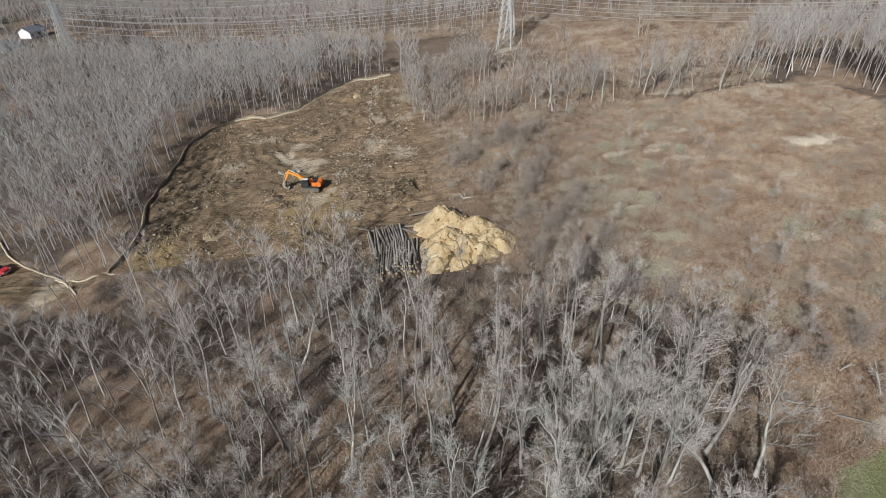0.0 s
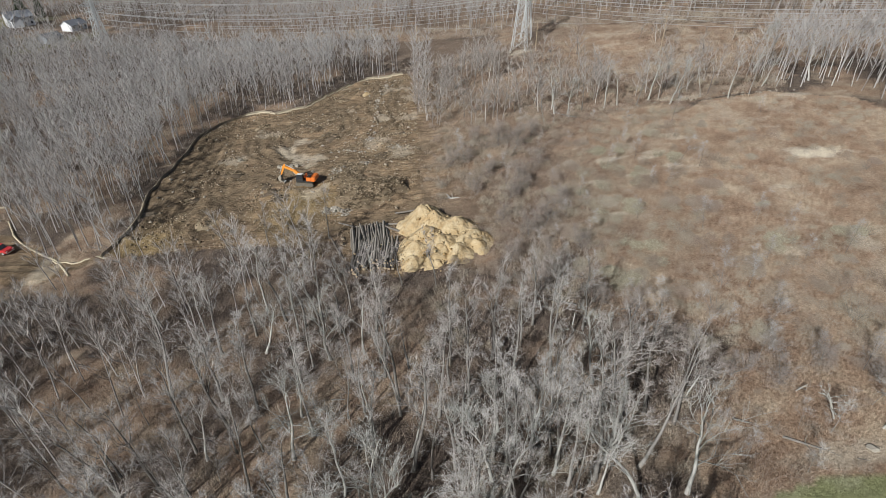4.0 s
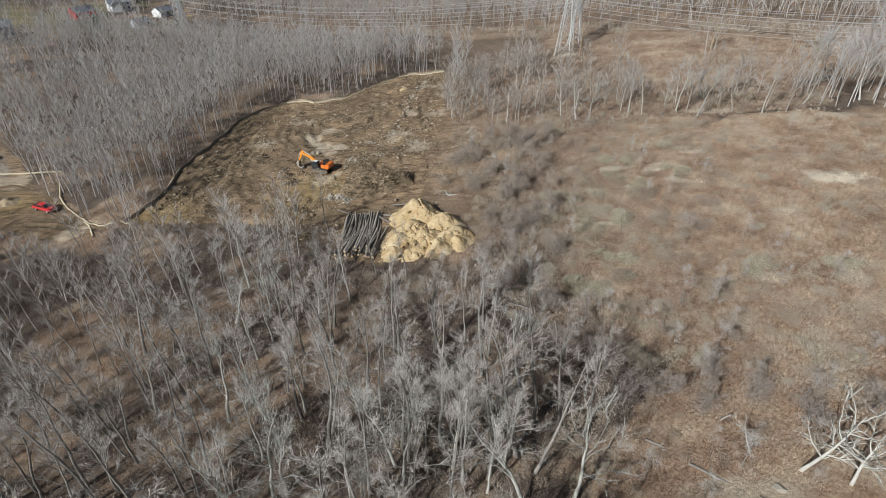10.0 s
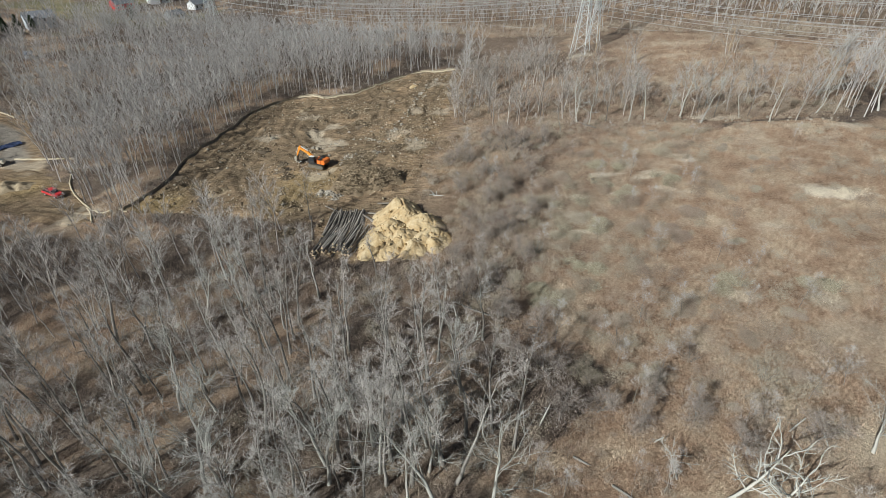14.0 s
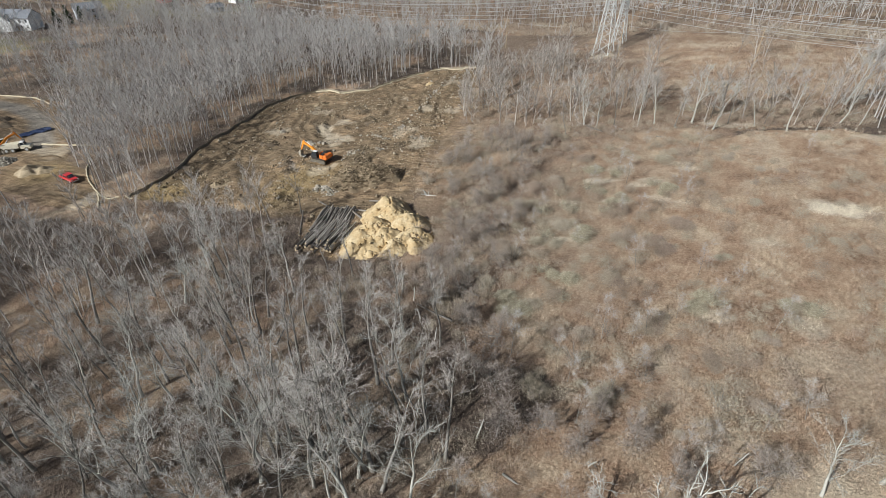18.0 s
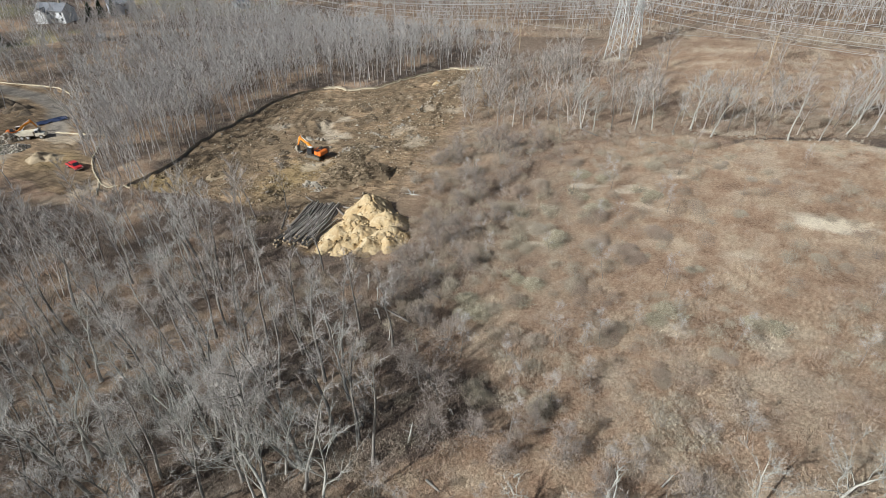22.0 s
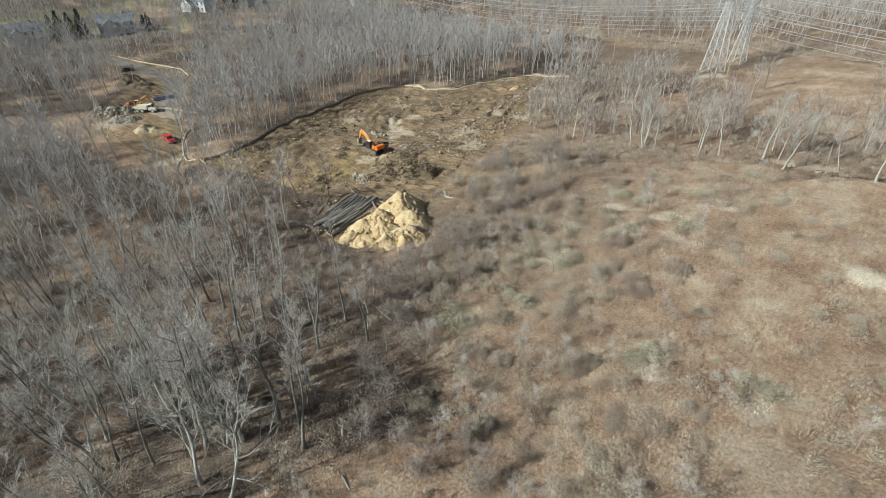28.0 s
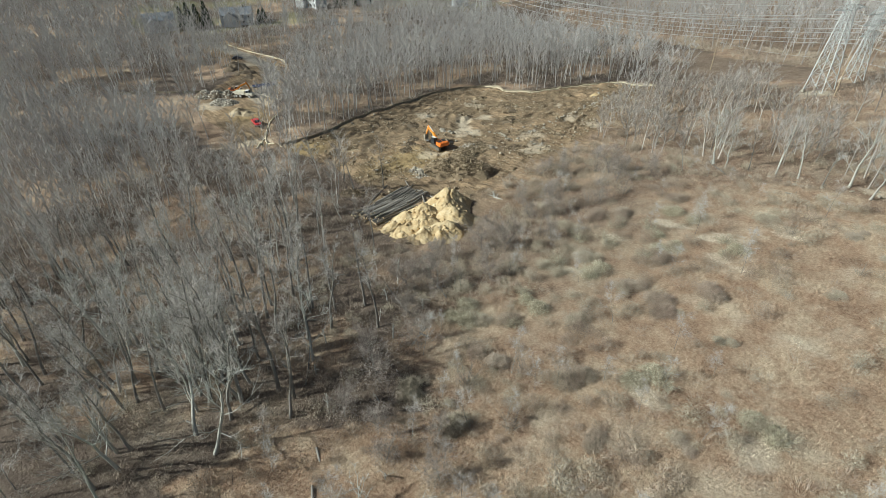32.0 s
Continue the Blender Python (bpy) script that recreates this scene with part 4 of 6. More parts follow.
def dome_bush(seed, height, radius, n, width):
    """A dense rounded bush: twigs fill the dome and stick out of it."""
    g = Growth(seed)
    bumps = [(g.r.uniform(0, math.tau), g.r.uniform(0.75, 1.2)) for _ in range(6)]
    for _ in range(n):
        a, e = g.r.uniform(0, math.tau), math.asin(g.r.uniform(0.0, 1.0))
        k = sum(b * max(0, math.cos(a - t)) ** 3 for t, b in bumps) / 2.2 + 0.55
        d = Vector((math.cos(a) * math.cos(e), math.sin(a) * math.cos(e), math.sin(e)))
        q = g.r.random() ** 0.45
        p = Vector((d.x * radius * k * q * 0.75, d.y * radius * k * q * 0.75, d.z * height * q * 0.72))
        w = (g.way(d, 1.25) + Vector((0, 0, 0.3))).normalized()
        g.sliver(p, w, g.r.uniform(0.3, 0.9) * 0.75, width * g.r.uniform(0.6, 1.4))
    core(g, height * 0.72, radius * 0.74, int(n * 0.8), (0.05, 0.11))
    return np.array([tuple(v) for v in g.cv], np.float32), np.array(g.cf, np.int32)


BUSHES = [dome_bush(330 + k, 2.3 + 0.3 * (k % 3), 2.0 + 0.25 * (k % 2), 300, 0.04) for k in range(5)]


def brush_density(x, y):
    f, c, w = inside(FIELD, x, y), inside(SCRUB, x, y), inside(CORRIDOR, x, y)
    west = np.clip((62 - x) / 24, 0, 1)
    dens = np.where(f, 0.4 + 0.62 * west + 0.3 * (y < 66), np.where(c, 0.9, np.where(w, np.where(np.hypot((x - 50) / 22, (y - 200 + (x - 50) * 0.7) / 10) < 1, 0.12, 0.7), 0.0)))
    dens = np.where(~f & ~c & ~w & ~open_ground(x, y) & (y < 96), 0.6, dens)
    dens = np.where(inside(STRAW_EDGE, x, y), 0.5, dens)
    dens = dens * np.clip((fbm(x, y, 9, 99) - 0.36) * 5, 0.2, 1.4)
    blocked = inside(CLEARING, x, y) | inside(LAWN, x, y) | (np.hypot(x - PILE[0], y - PILE[1]) < 9.5)
    blocked |= np.hypot((x - 78.2) / 6.5, (y - 103) / 3) < 1
    return np.where(blocked, 0, dens)


def wander(x, y):
    return x + (fbm(x, y, 11, 141) - 0.5) * 16, y + (fbm(x, y, 11, 151) - 0.5) * 16


tx, ty, tr = scatter(-64, 112, 14, 215, 2.25, 10, lambda x, y, u: (u < brush_density(*wander(x, y))) & ~inside(CLEARING, x, y) & ~inside(LAWN, x, y))
joined("thicket", THICKETS, tx, ty, tr, 0.5, 1.3, SHRUB_TWIG, "brown leafless brush and briars", "undergrowth", 0.1)
kx, ky, kr = scatter(-4, 112, 22, 150, 2.8, 14, lambda x, y, u: (u < 1.2 * brush_density(*wander(x, y)) * np.where(y > 136, 0.5, 1)) & ~inside(CLEARING, x, y) & ~inside(LAWN, x, y))
joined("thicket", BUSHES, kx, ky, kr, 0.3, 1.0, BUSH_TWIG, "dense rounded leafless bushes in dry grass", "undergrowth", 0.05)
# a few small bare trees over the brush
qx, qy, qr = scatter(8, 84, 34, 132, 4.6, 15, lambda x, y, u: (u < np.where(inside(STRAW_EDGE, x, y), 1.1, 0.36) * brush_density(*wander(x, y))) & ~inside(LAWN, x, y) & (np.hypot(x - PILE[0], y - PILE[1]) > 18))
for k in range(len(qx)):
    plant("tree", YOUNG[k % 3], qx[k], qy[k], "small slender bare tree in brush", "tree", "saplings in the brush", qr.uniform(0.4, 0.75), qr.uniform(0, 360), (qr.normal(0, 3), qr.normal(0, 3)))

# thorn trees in the strip between the spoil and the field
THORNS = [proto("thorn_tree", grow_tree(90 + k, 4.8, 0.12, 3.3, 15, 0.2, 0.10, 7, 6, 0.85, 0.034, 0.5, 3, 700), BARK, THORN_TWIG) for k in range(3)]
for k, (x, y, s) in enumerate([(16, 124, 1.25), (20, 121, 1.1), (4, 115.5, 0.85), (8.5, 118, 0.8), (20, 101, 1.05), (18, 97, 0.8), (23.5, 84.5, 1.1), (20.5, 82, 0.9), (24.5, 69, 1.15), (21, 66, 1.1),
                               (17, 75, 0.85), (13, 108, 0.7), (24, 110, 0.75), (27, 92, 0.75), (28, 62, 1.0), (16, 88, 0.7), (11, 101, 0.6), (29, 76, 0.8), (24, 127, 0.9), (10, 127, 0.8), (33, 58, 0.9), (36, 51, 1.0), (31, 53, 0.9), (42, 47, 0.8), (46.5, 45, 0.7), (52, 47.5, 0.75), (57, 44.5, 0.7), (63, 47, 0.8), (38, 45, 0.9), (48, 50, 0.6)]):
    plant("thorn_tree", THORNS[k % 3], x, y, "low many-limbed leafless thorn tree in brush", "tree", "thorn trees beside the field", s, 83 * k, (4 * (k % 3 - 1), 5 * (k % 2)))
# low mounded bushes of the field
MOUNDS = [tri_mesh("mound_bush", v, f, m) for (v, f), m in zip([dome_bush(360 + k, 2.0, 2.3, 1600, 0.034) for k in range(4)], (GREY_SHRUB, SHRUB_TWIG, GREY_SHRUB, BUSH_TWIG))]
mound_rng = random.Random(77)
for k, (x, y, w) in enumerate([(38, 112.5, 0), (42, 111, 0), (40.4, 103, 0), (44, 102, 0), (39.6, 88.7, 0), (36, 90, 1), (49.8, 86.4, 1), (52, 84, 1), (47, 88, 1), (51.6, 105.6, 2), (57.9, 73.6, 2), (37.4, 75, 0), (35, 66, 0),
                               (32, 69, 0), (39, 70, 3), (33, 84, 3), (31, 107, 1), (28, 103, 1), (34, 118, 1), (30, 123, 3), (45, 96, 3), (54, 93, 1), (60, 84, 3), (46, 75, 3), (52, 66, 3), (44, 63, 1), (59, 62, 3), (66, 67, 1),
                               (70.5, 74.4, 2), (62, 120, 1), (71, 116, 1), (50, 118, 3), (76, 92, 3), (86, 98, 1), (84, 77, 1), (48, 53, 3), (56, 50, 1), (41, 52, 3), (64, 56, 1), (27, 82, 1), (26, 97, 3), (66, 103, 3)]):
    for j in range(2):
        ob = new("bush", MOUNDS[w])
        s = mound_rng.uniform(0.65, 1.0) * (1 if x < 56 or w == 2 else 0.65)
        px, py = x + mound_rng.gauss(0, 1.5) * j, y + mound_rng.gauss(0, 1.5) * j
        ob.matrix_world = pose(px, py, gz(px, py), 0, 0, mound_rng.uniform(0, 360)) @ Matrix.Diagonal((s * mound_rng.uniform(0.9, 1.3), s, s * mound_rng.uniform(0.7, 1.0), 1))
        tagged(ob, ("grey-green mounded leafless bush in dry grass", "brown mounded leafless bush in dry grass", "pale grey-green bush over flattened straw", "tawny mounded bush of dry twigs")[w], "bush", "bushes of the field")

# countable shrubs of the field
for k, (x, y, s, grey) in enumerate([(59.4, 72.7, 1.0, 1), (70.8, 74.0, 1.0, 1), (40.2, 86.2, 0.9, 1), (38.1, 104.5, 1.1, 1), (31.5, 94.3, 1.1, 1), (51, 103.6, 0.8, 1), (48.9, 107.1, 0.9, 1),
                                     (54.9, 115.8, 0.8, 0), (72, 90, 0.5, 0), (36, 96, 1.2, 1), (34, 86, 1.0, 1), (30, 79, 1.1, 0), (28, 71, 1.3, 0), (42, 96, 0.9, 1), (33, 102, 1.1, 1), (45, 78, 0.8, 0),
                                     (36, 76, 1.0, 1), (40, 70, 0.9, 1), (34, 66, 1.1, 1), (66, 110, 0.7, 0), (83, 95, 0.7, 0), (88, 112, 0.7, 0), (62, 98, 0.6, 0), (80, 82, 0.6, 1), (47, 64, 0.9, 0),
                                     (52, 57, 1.0, 0), (60, 55, 1.1, 0), (68, 58, 0.9, 0), (44, 58, 1.2, 0), (76, 62, 0.7, 0), (10, 104, 1.5, 0), (14, 112, 1.6, 0), (8, 117, 1.5, 0), (18, 118, 1.6, 0), (3, 106, 1.2, 0),
                                     (20, 100, 1.4, 0), (23, 108, 1.4, 0), (24, 92, 1.3, 0), (22, 84, 1.4, 0), (12, 124, 1.6, 0), (4, 124, 1.4, 0), (25, 116, 1.3, 0), (26, 126, 1.3, 0), (19, 90, 1.2, 0)]):
    me = (GREYS if grey else SHRUBS)[k % 3]
    plant("shrub", me, x, y, "rounded grey-green leafless shrub in dry grass" if grey else "tangled brown leafless shrub in dry grass", "shrub", "shrubs of the field", s, 61 * k, names=("woody_base", "crown"), loose=True)


# dry grass of the field
def blades(name, x, y, r, h_lo, h_hi, w, mat, label, category, tuft=1):
    """Blades or stems as one mesh, in tufts of several."""
    x, y = np.repeat(x, tuft), np.repeat(y, tuft)
    n = len(x)
    x, y = x + r.normal(0, 0.1, n) * (tuft > 1), y + r.normal(0, 0.1, n) * (tuft > 1)
    z = on_ground(x, y)
    a = r.uniform(0, math.tau, n)
    h = r.uniform(h_lo, h_hi, n) * np.clip(0.35 + 3.2 * (fbm(x, y, 1.6, 107, 2) - 0.3), 0.35, 1.35)
    lx, ly = r.normal(0.25, 0.6, n) * h, r.normal(0.2, 0.6, n) * h
    ww = w * r.uniform(0.6, 1.5, n)
    v = np.zeros((n, 3, 3), np.float32)
    v[:, 0] = np.stack([x - np.cos(a) * ww, y - np.sin(a) * ww, z - 0.08], 1)
    v[:, 1] = np.stack([x + np.cos(a) * ww, y + np.sin(a) * ww, z - 0.08], 1)
    v[:, 2] = np.stack([x + lx, y + ly, z + h], 1)
    me = tri_mesh(name, v.reshape(-1, 3), np.arange(n * 3).reshape(-1, 3), mat)
    return tagged(new(name, me), label, category, kind="stuff")


def grass_rule(x, y, u):
    f = inside(FIELD, x, y) | inside(STRAW_EDGE, x, y)
    c = inside(CORRIDOR, x, y) | inside(SCRUB, x, y)
    bare = np.zeros(x.shape, bool)
    for k, (px, py, a, b) in enumerate(PALE_SPOTS):
        bare |= (np.hypot((x - px) / a, (y - py) / b) < (1.15 if a < 6 else 1.0)) & ((u > 0.3) | (a < 6))
    f = f & ((x > 56) | (y < 50) | (u < 0.25 + 0.012 * (x - 14)))
    return (f & (u < 0.9) & (y < 105) | f & (u < 0.4) | c & (u < 0.25)) & ~inside(LAWN, x, y) & ~bare


ax, ay, ar = scatter(0, 112, 24, 215, 0.46, 12, grass_rule)
blades("dry_grass", ax, ay, ar, 0.2, 0.6, 0.017, GRASS, "dry orange-brown and straw-coloured grass", "grass", 6)


def straw_rule(x, y, u):
    mat = np.zeros(x.shape, bool)
    for px, py, a, b in PALE_SPOTS:
        if a < 6:
            mat |= (np.hypot((x - px) / a, (y - py) / b) + (fbm(x, y, 2.2, 191, 3) - 0.5) * 1.5 < (0.95 if a == 5.9 else 0.75)) & (u < (0.9 if a == 5.9 else 0.4))
    return mat


hx, hy, hr = scatter(20, 112, 60, 142, 0.17, 28, straw_rule)
blades("flattened_straw", hx, hy, hr, 0.08, 0.24, 0.035, PALE_STRAW, "bleached straw lying flat in open patches", "grass")


def stem_rule(x, y, u):
    return ~open_ground(x, y) & (y < 90) & (x < 42) & (u < 0.75) & (fbm(x, y, 7, 101) > 0.36)


ux, uy, ur = scatter(-62, 42, 14, 90, 0.3, 13, stem_rule)
blades("undergrowth", ux, uy, ur, 0.3, 1.5, 0.022, STEMS, "thin brown stems and briars over leaf litter", "undergrowth")


# broken snags and fallen trunks at the wood edge
def snag_mesh(seed, h):
    g = Growth(seed)
    pts, d = g.line(Vector((0, 0, -0.2)), Vector((g.r.gauss(0, 0.12), g.r.gauss(0, 0.12), 1)).normalized(), h, 4, 0.08, 0)
    g.tube(pts, [0.13, 0.115, 0.10, 0.09, 0.05], 6)
    for k in range(3):
        g.tube([pts[2 + k % 2], pts[2 + k % 2] + g.way(d, 1.2) * 0.7, pts[2 + k % 2] + g.way(d, 1.4) * 1.3], [0.05, 0.035, 0.01], 4)
    return tri_mesh("snag", [tuple(v) for v in g.tv], g.tf, PALE_BARK)


SNAGS = [snag_mesh(950 + k, 2.2 + k) for k in range(3)]
wr = random.Random(21)
for x, y in ((21, 62), (25, 58), (22.5, 66), (27.5, 64), (18, 66), (30, 57), (33, 52), (24, 50), (29, 46), (36, 44), (39, 49), (20, 71), (15, 68), (48, 44), (61, 48)):
    ob = new("snag", SNAGS[wr.randrange(3)])
    ob.matrix_world = pose(x, y, gz(x, y), wr.gauss(0, 6), wr.gauss(0, 6), wr.uniform(0, 360)) @ Matrix.Scale(wr.uniform(0.6, 1.1), 4)
    tagged(ob, "broken weathered tree snag in brush", "snag", "broken snags")


def trunk_mesh(seed, n):
    g = Growth(seed)
    pts, d = g.line(Vector((0, 0, 0)), Vector((1, 0.05, 0.02)).normalized(), n, 5, 0.06, 0)
    g.tube(pts, [0.14, 0.125, 0.105, 0.085, 0.06, 0.025], 6)
    for k in range(5):
        p = pts[1 + k % 4]
        lp, e = g.line(p, g.way(Vector((0.6, 0, 0.4)).normalized(), 0.9), g.r.uniform(0.8, 2.0), 3, 0.3, 0)
        g.tube(lp, [0.05, 0.04, 0.025, 0.008], 4)
    return tri_mesh("fallen_log", [tuple(v) for v in g.tv], g.tf, BARK)


TRUNKS = [trunk_mesh(970 + k, 6.5 + 1.5 * k) for k in range(3)]
for x, y, turn in ((25, 31, 20), (30, 44, 150), (26, 62, 170), (40, 40.5, -28), (44, 38, -30), (16, 50, 70), (10, 44, 30), (2, 52, 100), (-8, 47, 10), (-18, 55, 60), (-26, 48, 130), (-5, 36, 40),
                   (20, 28, 80), (32, 60, 15), (28, 68, 160), (6, 60, 35), (-34, 60, 20), (12, 36, 110), (8, 150, 30), (-2, 158, 20), (15, 156, 160), (24, 148, 10), (36, 134, 140), (48, 131, 20), (-6, 172, 40), (4, 166, 60)):
    ob = new("fallen_log", TRUNKS[wr.randrange(3)])
    ob.matrix_world = pose(x, y, gz(x, y) + 0.2, wr.uniform(-20, 20), wr.gauss(0, 3), turn + wr.uniform(-10, 10)) @ Matrix.Scale(wr.uniform(0.7, 1.1), 4)
    tagged(ob, "weathered grey fallen log lying in brush", "log", "fallen logs")

# brush under the far tree line
vx, vy, vr = scatter(-60, 150, 196, 275, 2.7, 22, lambda x, y, u: (y > 242 - (x - 2.6) * 0.3) & (y < 264 - (x - 2.6) * 0.3) & (u < 0.75))
rx, ry, rr = scatter(-222, -140, 122, 172, 2.6, 24, lambda x, y, u: (y > 127 + 0.1 * (x + 160)) & (u < 0.7) & ~inside(SITE, x, y))
joined("thicket", THICKETS, rx, ry, rr, 0.9, 1.9, SHRUB_TWIG, "reddish-brown brush above the haul road", "undergrowth", 0.1)
joined("thicket", THICKETS, vx, vy, vr, 1.0, 2.2, SHRUB_TWIG, "brown brush under the far forest edge", "undergrowth", 0.1)

# low brush on the floor of the wood behind the fence
ox, oy, orr = scatter(-112, -8, 84, 232, 3.3, 26, lambda x, y, u: ~open_ground(x, y) & ~inside(CLEARING, x, y) & (x < -40 + 0.2 * (y - 160)) & (u < 0.7) & (from_line(FENCE, x, y) < 45))
joined("thicket", THICKETS[:2], ox, oy, orr, 0.8, 1.8, SHRUB_TWIG, "brown brush under the wood behind the fence", "undergrowth", 0.1)


# ---- heap of ochre subsoil ----
def heap_mesh(name, lobes, mat, step, rough_size, seed, sharp=1.1, skirt=0.35, flat=False):
    """A tipped heap: overlapping cones with slumped, lumpy sides, standing on the ground."""
    xs = [l[0] for l in lobes]
    ys = [l[1] for l in lobes]
    rs = max(l[3] for l in lobes) + 0.8
    gx, gy = np.arange(min(xs) - rs, max(xs) + rs, step), np.arange(min(ys) - rs, max(ys) + rs, step)
    X, Y = np.meshgrid(gx, gy)
    x, y = X.ravel(), Y.ravel()
    wx, wy = x + (fbm(x, y, 2.6, seed) - 0.5) * 1.8, y + (fbm(x, y, 2.6, seed + 4) - 0.5) * 1.8
    h = np.full(x.shape, -skirt)
    for lx, ly, lh, lr in lobes:
        d = np.hypot(wx - lx, wy - ly) / lr
        h = np.maximum(h, lh * (1 - np.maximum(d, 0) ** sharp))
    rise = np.clip(h + skirt, 0, 1)
    ridge = np.abs(fbm(x, y, 4.6, seed + 15, 4) - 0.5)
    h = h + rise * ((fbm(x, y, 2.8, seed + 8, 3) - 0.5) * rough_size * 2.2 + (fbm(x, y, 0.9, seed + 28, 3) - 0.5) * rough_size * 1.2 - np.maximum(0.05 - ridge, 0) * rough_size * 26)
    z = base_z(x, y) - 0.25 + h
    n, k = len(gx), len(gy)
    i = (np.arange(k - 1)[:, None] * n + np.arange(n - 1)[None, :]).ravel()
    quads = np.stack([i, i + 1, i + n + 1, i + n], 1)
    quads = quads[(h[quads] > -skirt + 0.02).any(1)]
    used = np.unique(quads)
    remap = np.full(len(x), -1)
    remap[used] = np.arange(len(used))
    q = remap[quads]
    tris = np.concatenate([q[:, [0, 1, 2]], q[:, [0, 2, 3]]])
    me = tri_mesh(name, np.stack([x, y, z], 1)[used], tris, mat)
    me.polygons.foreach_set("use_smooth", np.full(len(tris), not flat))
    return me


SOIL_LOBES = [(0.2, 90.6, 5.0, 5.5), (2.5, 88.5, 4.4, 5.5), (6.5, 87, 3.6, 5.0), (1.3, 84, 4.0, 5.6), (4.5, 81.5, 3.4, 5.5), (0.0, 80.7, 2.9, 4.5), (9.8, 82.5, 3.0, 4.6),
              (11.6, 80.6, 2.6, 2.6), (8, 79.3, 2.6, 4.0), (3, 78.8, 2.5, 4.5), (-0.6, 77.8, 1.7, 3.2), (9.5, 86.5, 2.0, 3.0)]
tagged(new("earth_mound", heap_mesh("earth_mound", SOIL_LOBES, SOIL, 0.19, 0.3, 400, flat=True)), "large heap of pale ochre subsoil tipped beside stacked logs", "soil pile")

# ---- stacked logs ----
log_root = None


def log_meshes(seed, length, radius):
    r = random.Random(seed)
    sides, steps = 9, 5
    vs, fs = [], []
    for i in range(steps + 1):
        f = i / steps
        cx, cz = r.gauss(0, 0.03), r.gauss(0, 0.03)
        for k in range(sides):
            q = radius * (1 - 0.28 * f) * r.uniform(0.93, 1.07)
            vs.append((cx + q * math.cos(k * math.tau / sides), (f - 0.5) * length, cz + q * math.sin(k * math.tau / sides)))
    for i in range(steps):
        for k in range(sides):
            a, b = i * sides + k, i * sides + (k + 1) % sides
            fs.append((a, b, b + sides, a + sides))
    bark = mesh_of("log_bark", vs, fs, [LOG_BARK], True)
    ends = []
    for s, q in ((-1, radius), (1, radius * 0.72)):
        ring = [(q * 0.99 * math.cos(k * math.tau / sides), s * (length / 2 + 0.005), q * 0.99 * math.sin(k * math.tau / sides)) for k in range(sides)]
        ends.append(mesh_of("log_end", ring + [(0, s * (length / 2 + 0.02), 0)], [(k, (k + 1) % sides, sides) if s > 0 else ((k + 1) % sides, k, sides) for k in range(sides)], [CUT_WOOD]))
    return [bark] + ends


LOG_KINDS = [log_meshes(500 + k, 7.4 + 0.8 * (k % 4), 0.20 + 0.035 * (k % 3)) for k in range(6)]


def lay_log(x, y, z, turn, k, label, group, tip=0.0):
    ob = thing("log", label, "log", pose(x, y, z, tip, 0, turn), group)
    for n, me in zip(("bark", "cut_end", "cut_end"), LOG_KINDS[k % 6]):
        c = new(n, me)
        c.parent = ob
    return ob


lr = random.Random(77)
for row, (cx, cy, wide, layers, az) in enumerate([(-7.6, 80.5, 9.4, 4, 4), (-9.9, 86.5, 8.2, 3, 14)]):
    for layer in range(layers):
        count = int(wide / 0.46) - layer * 2
        for k in range(count):
            x = cx + (k - (count - 1) / 2) * 0.46 + lr.uniform(-0.06, 0.06)
            y = cy + lr.uniform(-1.2, 1.2) + 0.25 * (k - count / 2) * 0.3
            lay_log(x, y, float(base_z(x, y)) + 0.12 + layer * 0.36, az + lr.gauss(0, 3.5), lr.randrange(6), "dark-barked felled log with pale sawn ends in a stack", "stacked logs", lr.gauss(0, 0.8))
for k, (x, y, az) in enumerate([(-14, 91.5, 70), (-7, 92, 95), (-4.5, 88.6, 60), (-16, 84, 30), (-2.5, 96.2, 110)]):
    lay_log(x, y, gz(x, y) + 0.2, az, k, "single dark felled log on bare earth", "loose logs")


# ---- boulders and stone rows ----
def boulder_mesh(seed):
    r = random.Random(seed)
    bm = bmesh.new()
    bmesh.ops.create_icosphere(bm, subdivisions=2, radius=1.0)
    planes = [(Vector((r.gauss(0, 1), r.gauss(0, 1), r.gauss(0, 1))).normalized(), r.uniform(0.4, 0.75)) for _ in range(9)]
    for v in bm.verts:
        for n, d in planes:
            over = v.co.dot(n) - d
            if over > 0:
                v.co -= n * over
        v.co *= r.uniform(0.96, 1.04)
        v.co.z *= 0.72
    me = bpy.data.meshes.new("boulder")
    bm.to_mesh(me)
    bm.free()
    me.materials.append(ROCK)
    return me


STONES = [boulder_mesh(600 + k) for k in range(6)]
br = random.Random(5)


def stone(x, y, s, label, group):
    ob = new("boulder", STONES[br.randrange(6)])
    ob.matrix_world = pose(x, y, gz(x, y) + 0.25 * s, br.uniform(-15, 15), br.uniform(-15, 15), br.uniform(0, 360)) @ Matrix.Diagonal((s * br.uniform(0.8, 1.3), s * br.uniform(0.8, 1.2), s, 1))
    return tagged(ob, label, "boulder", group)


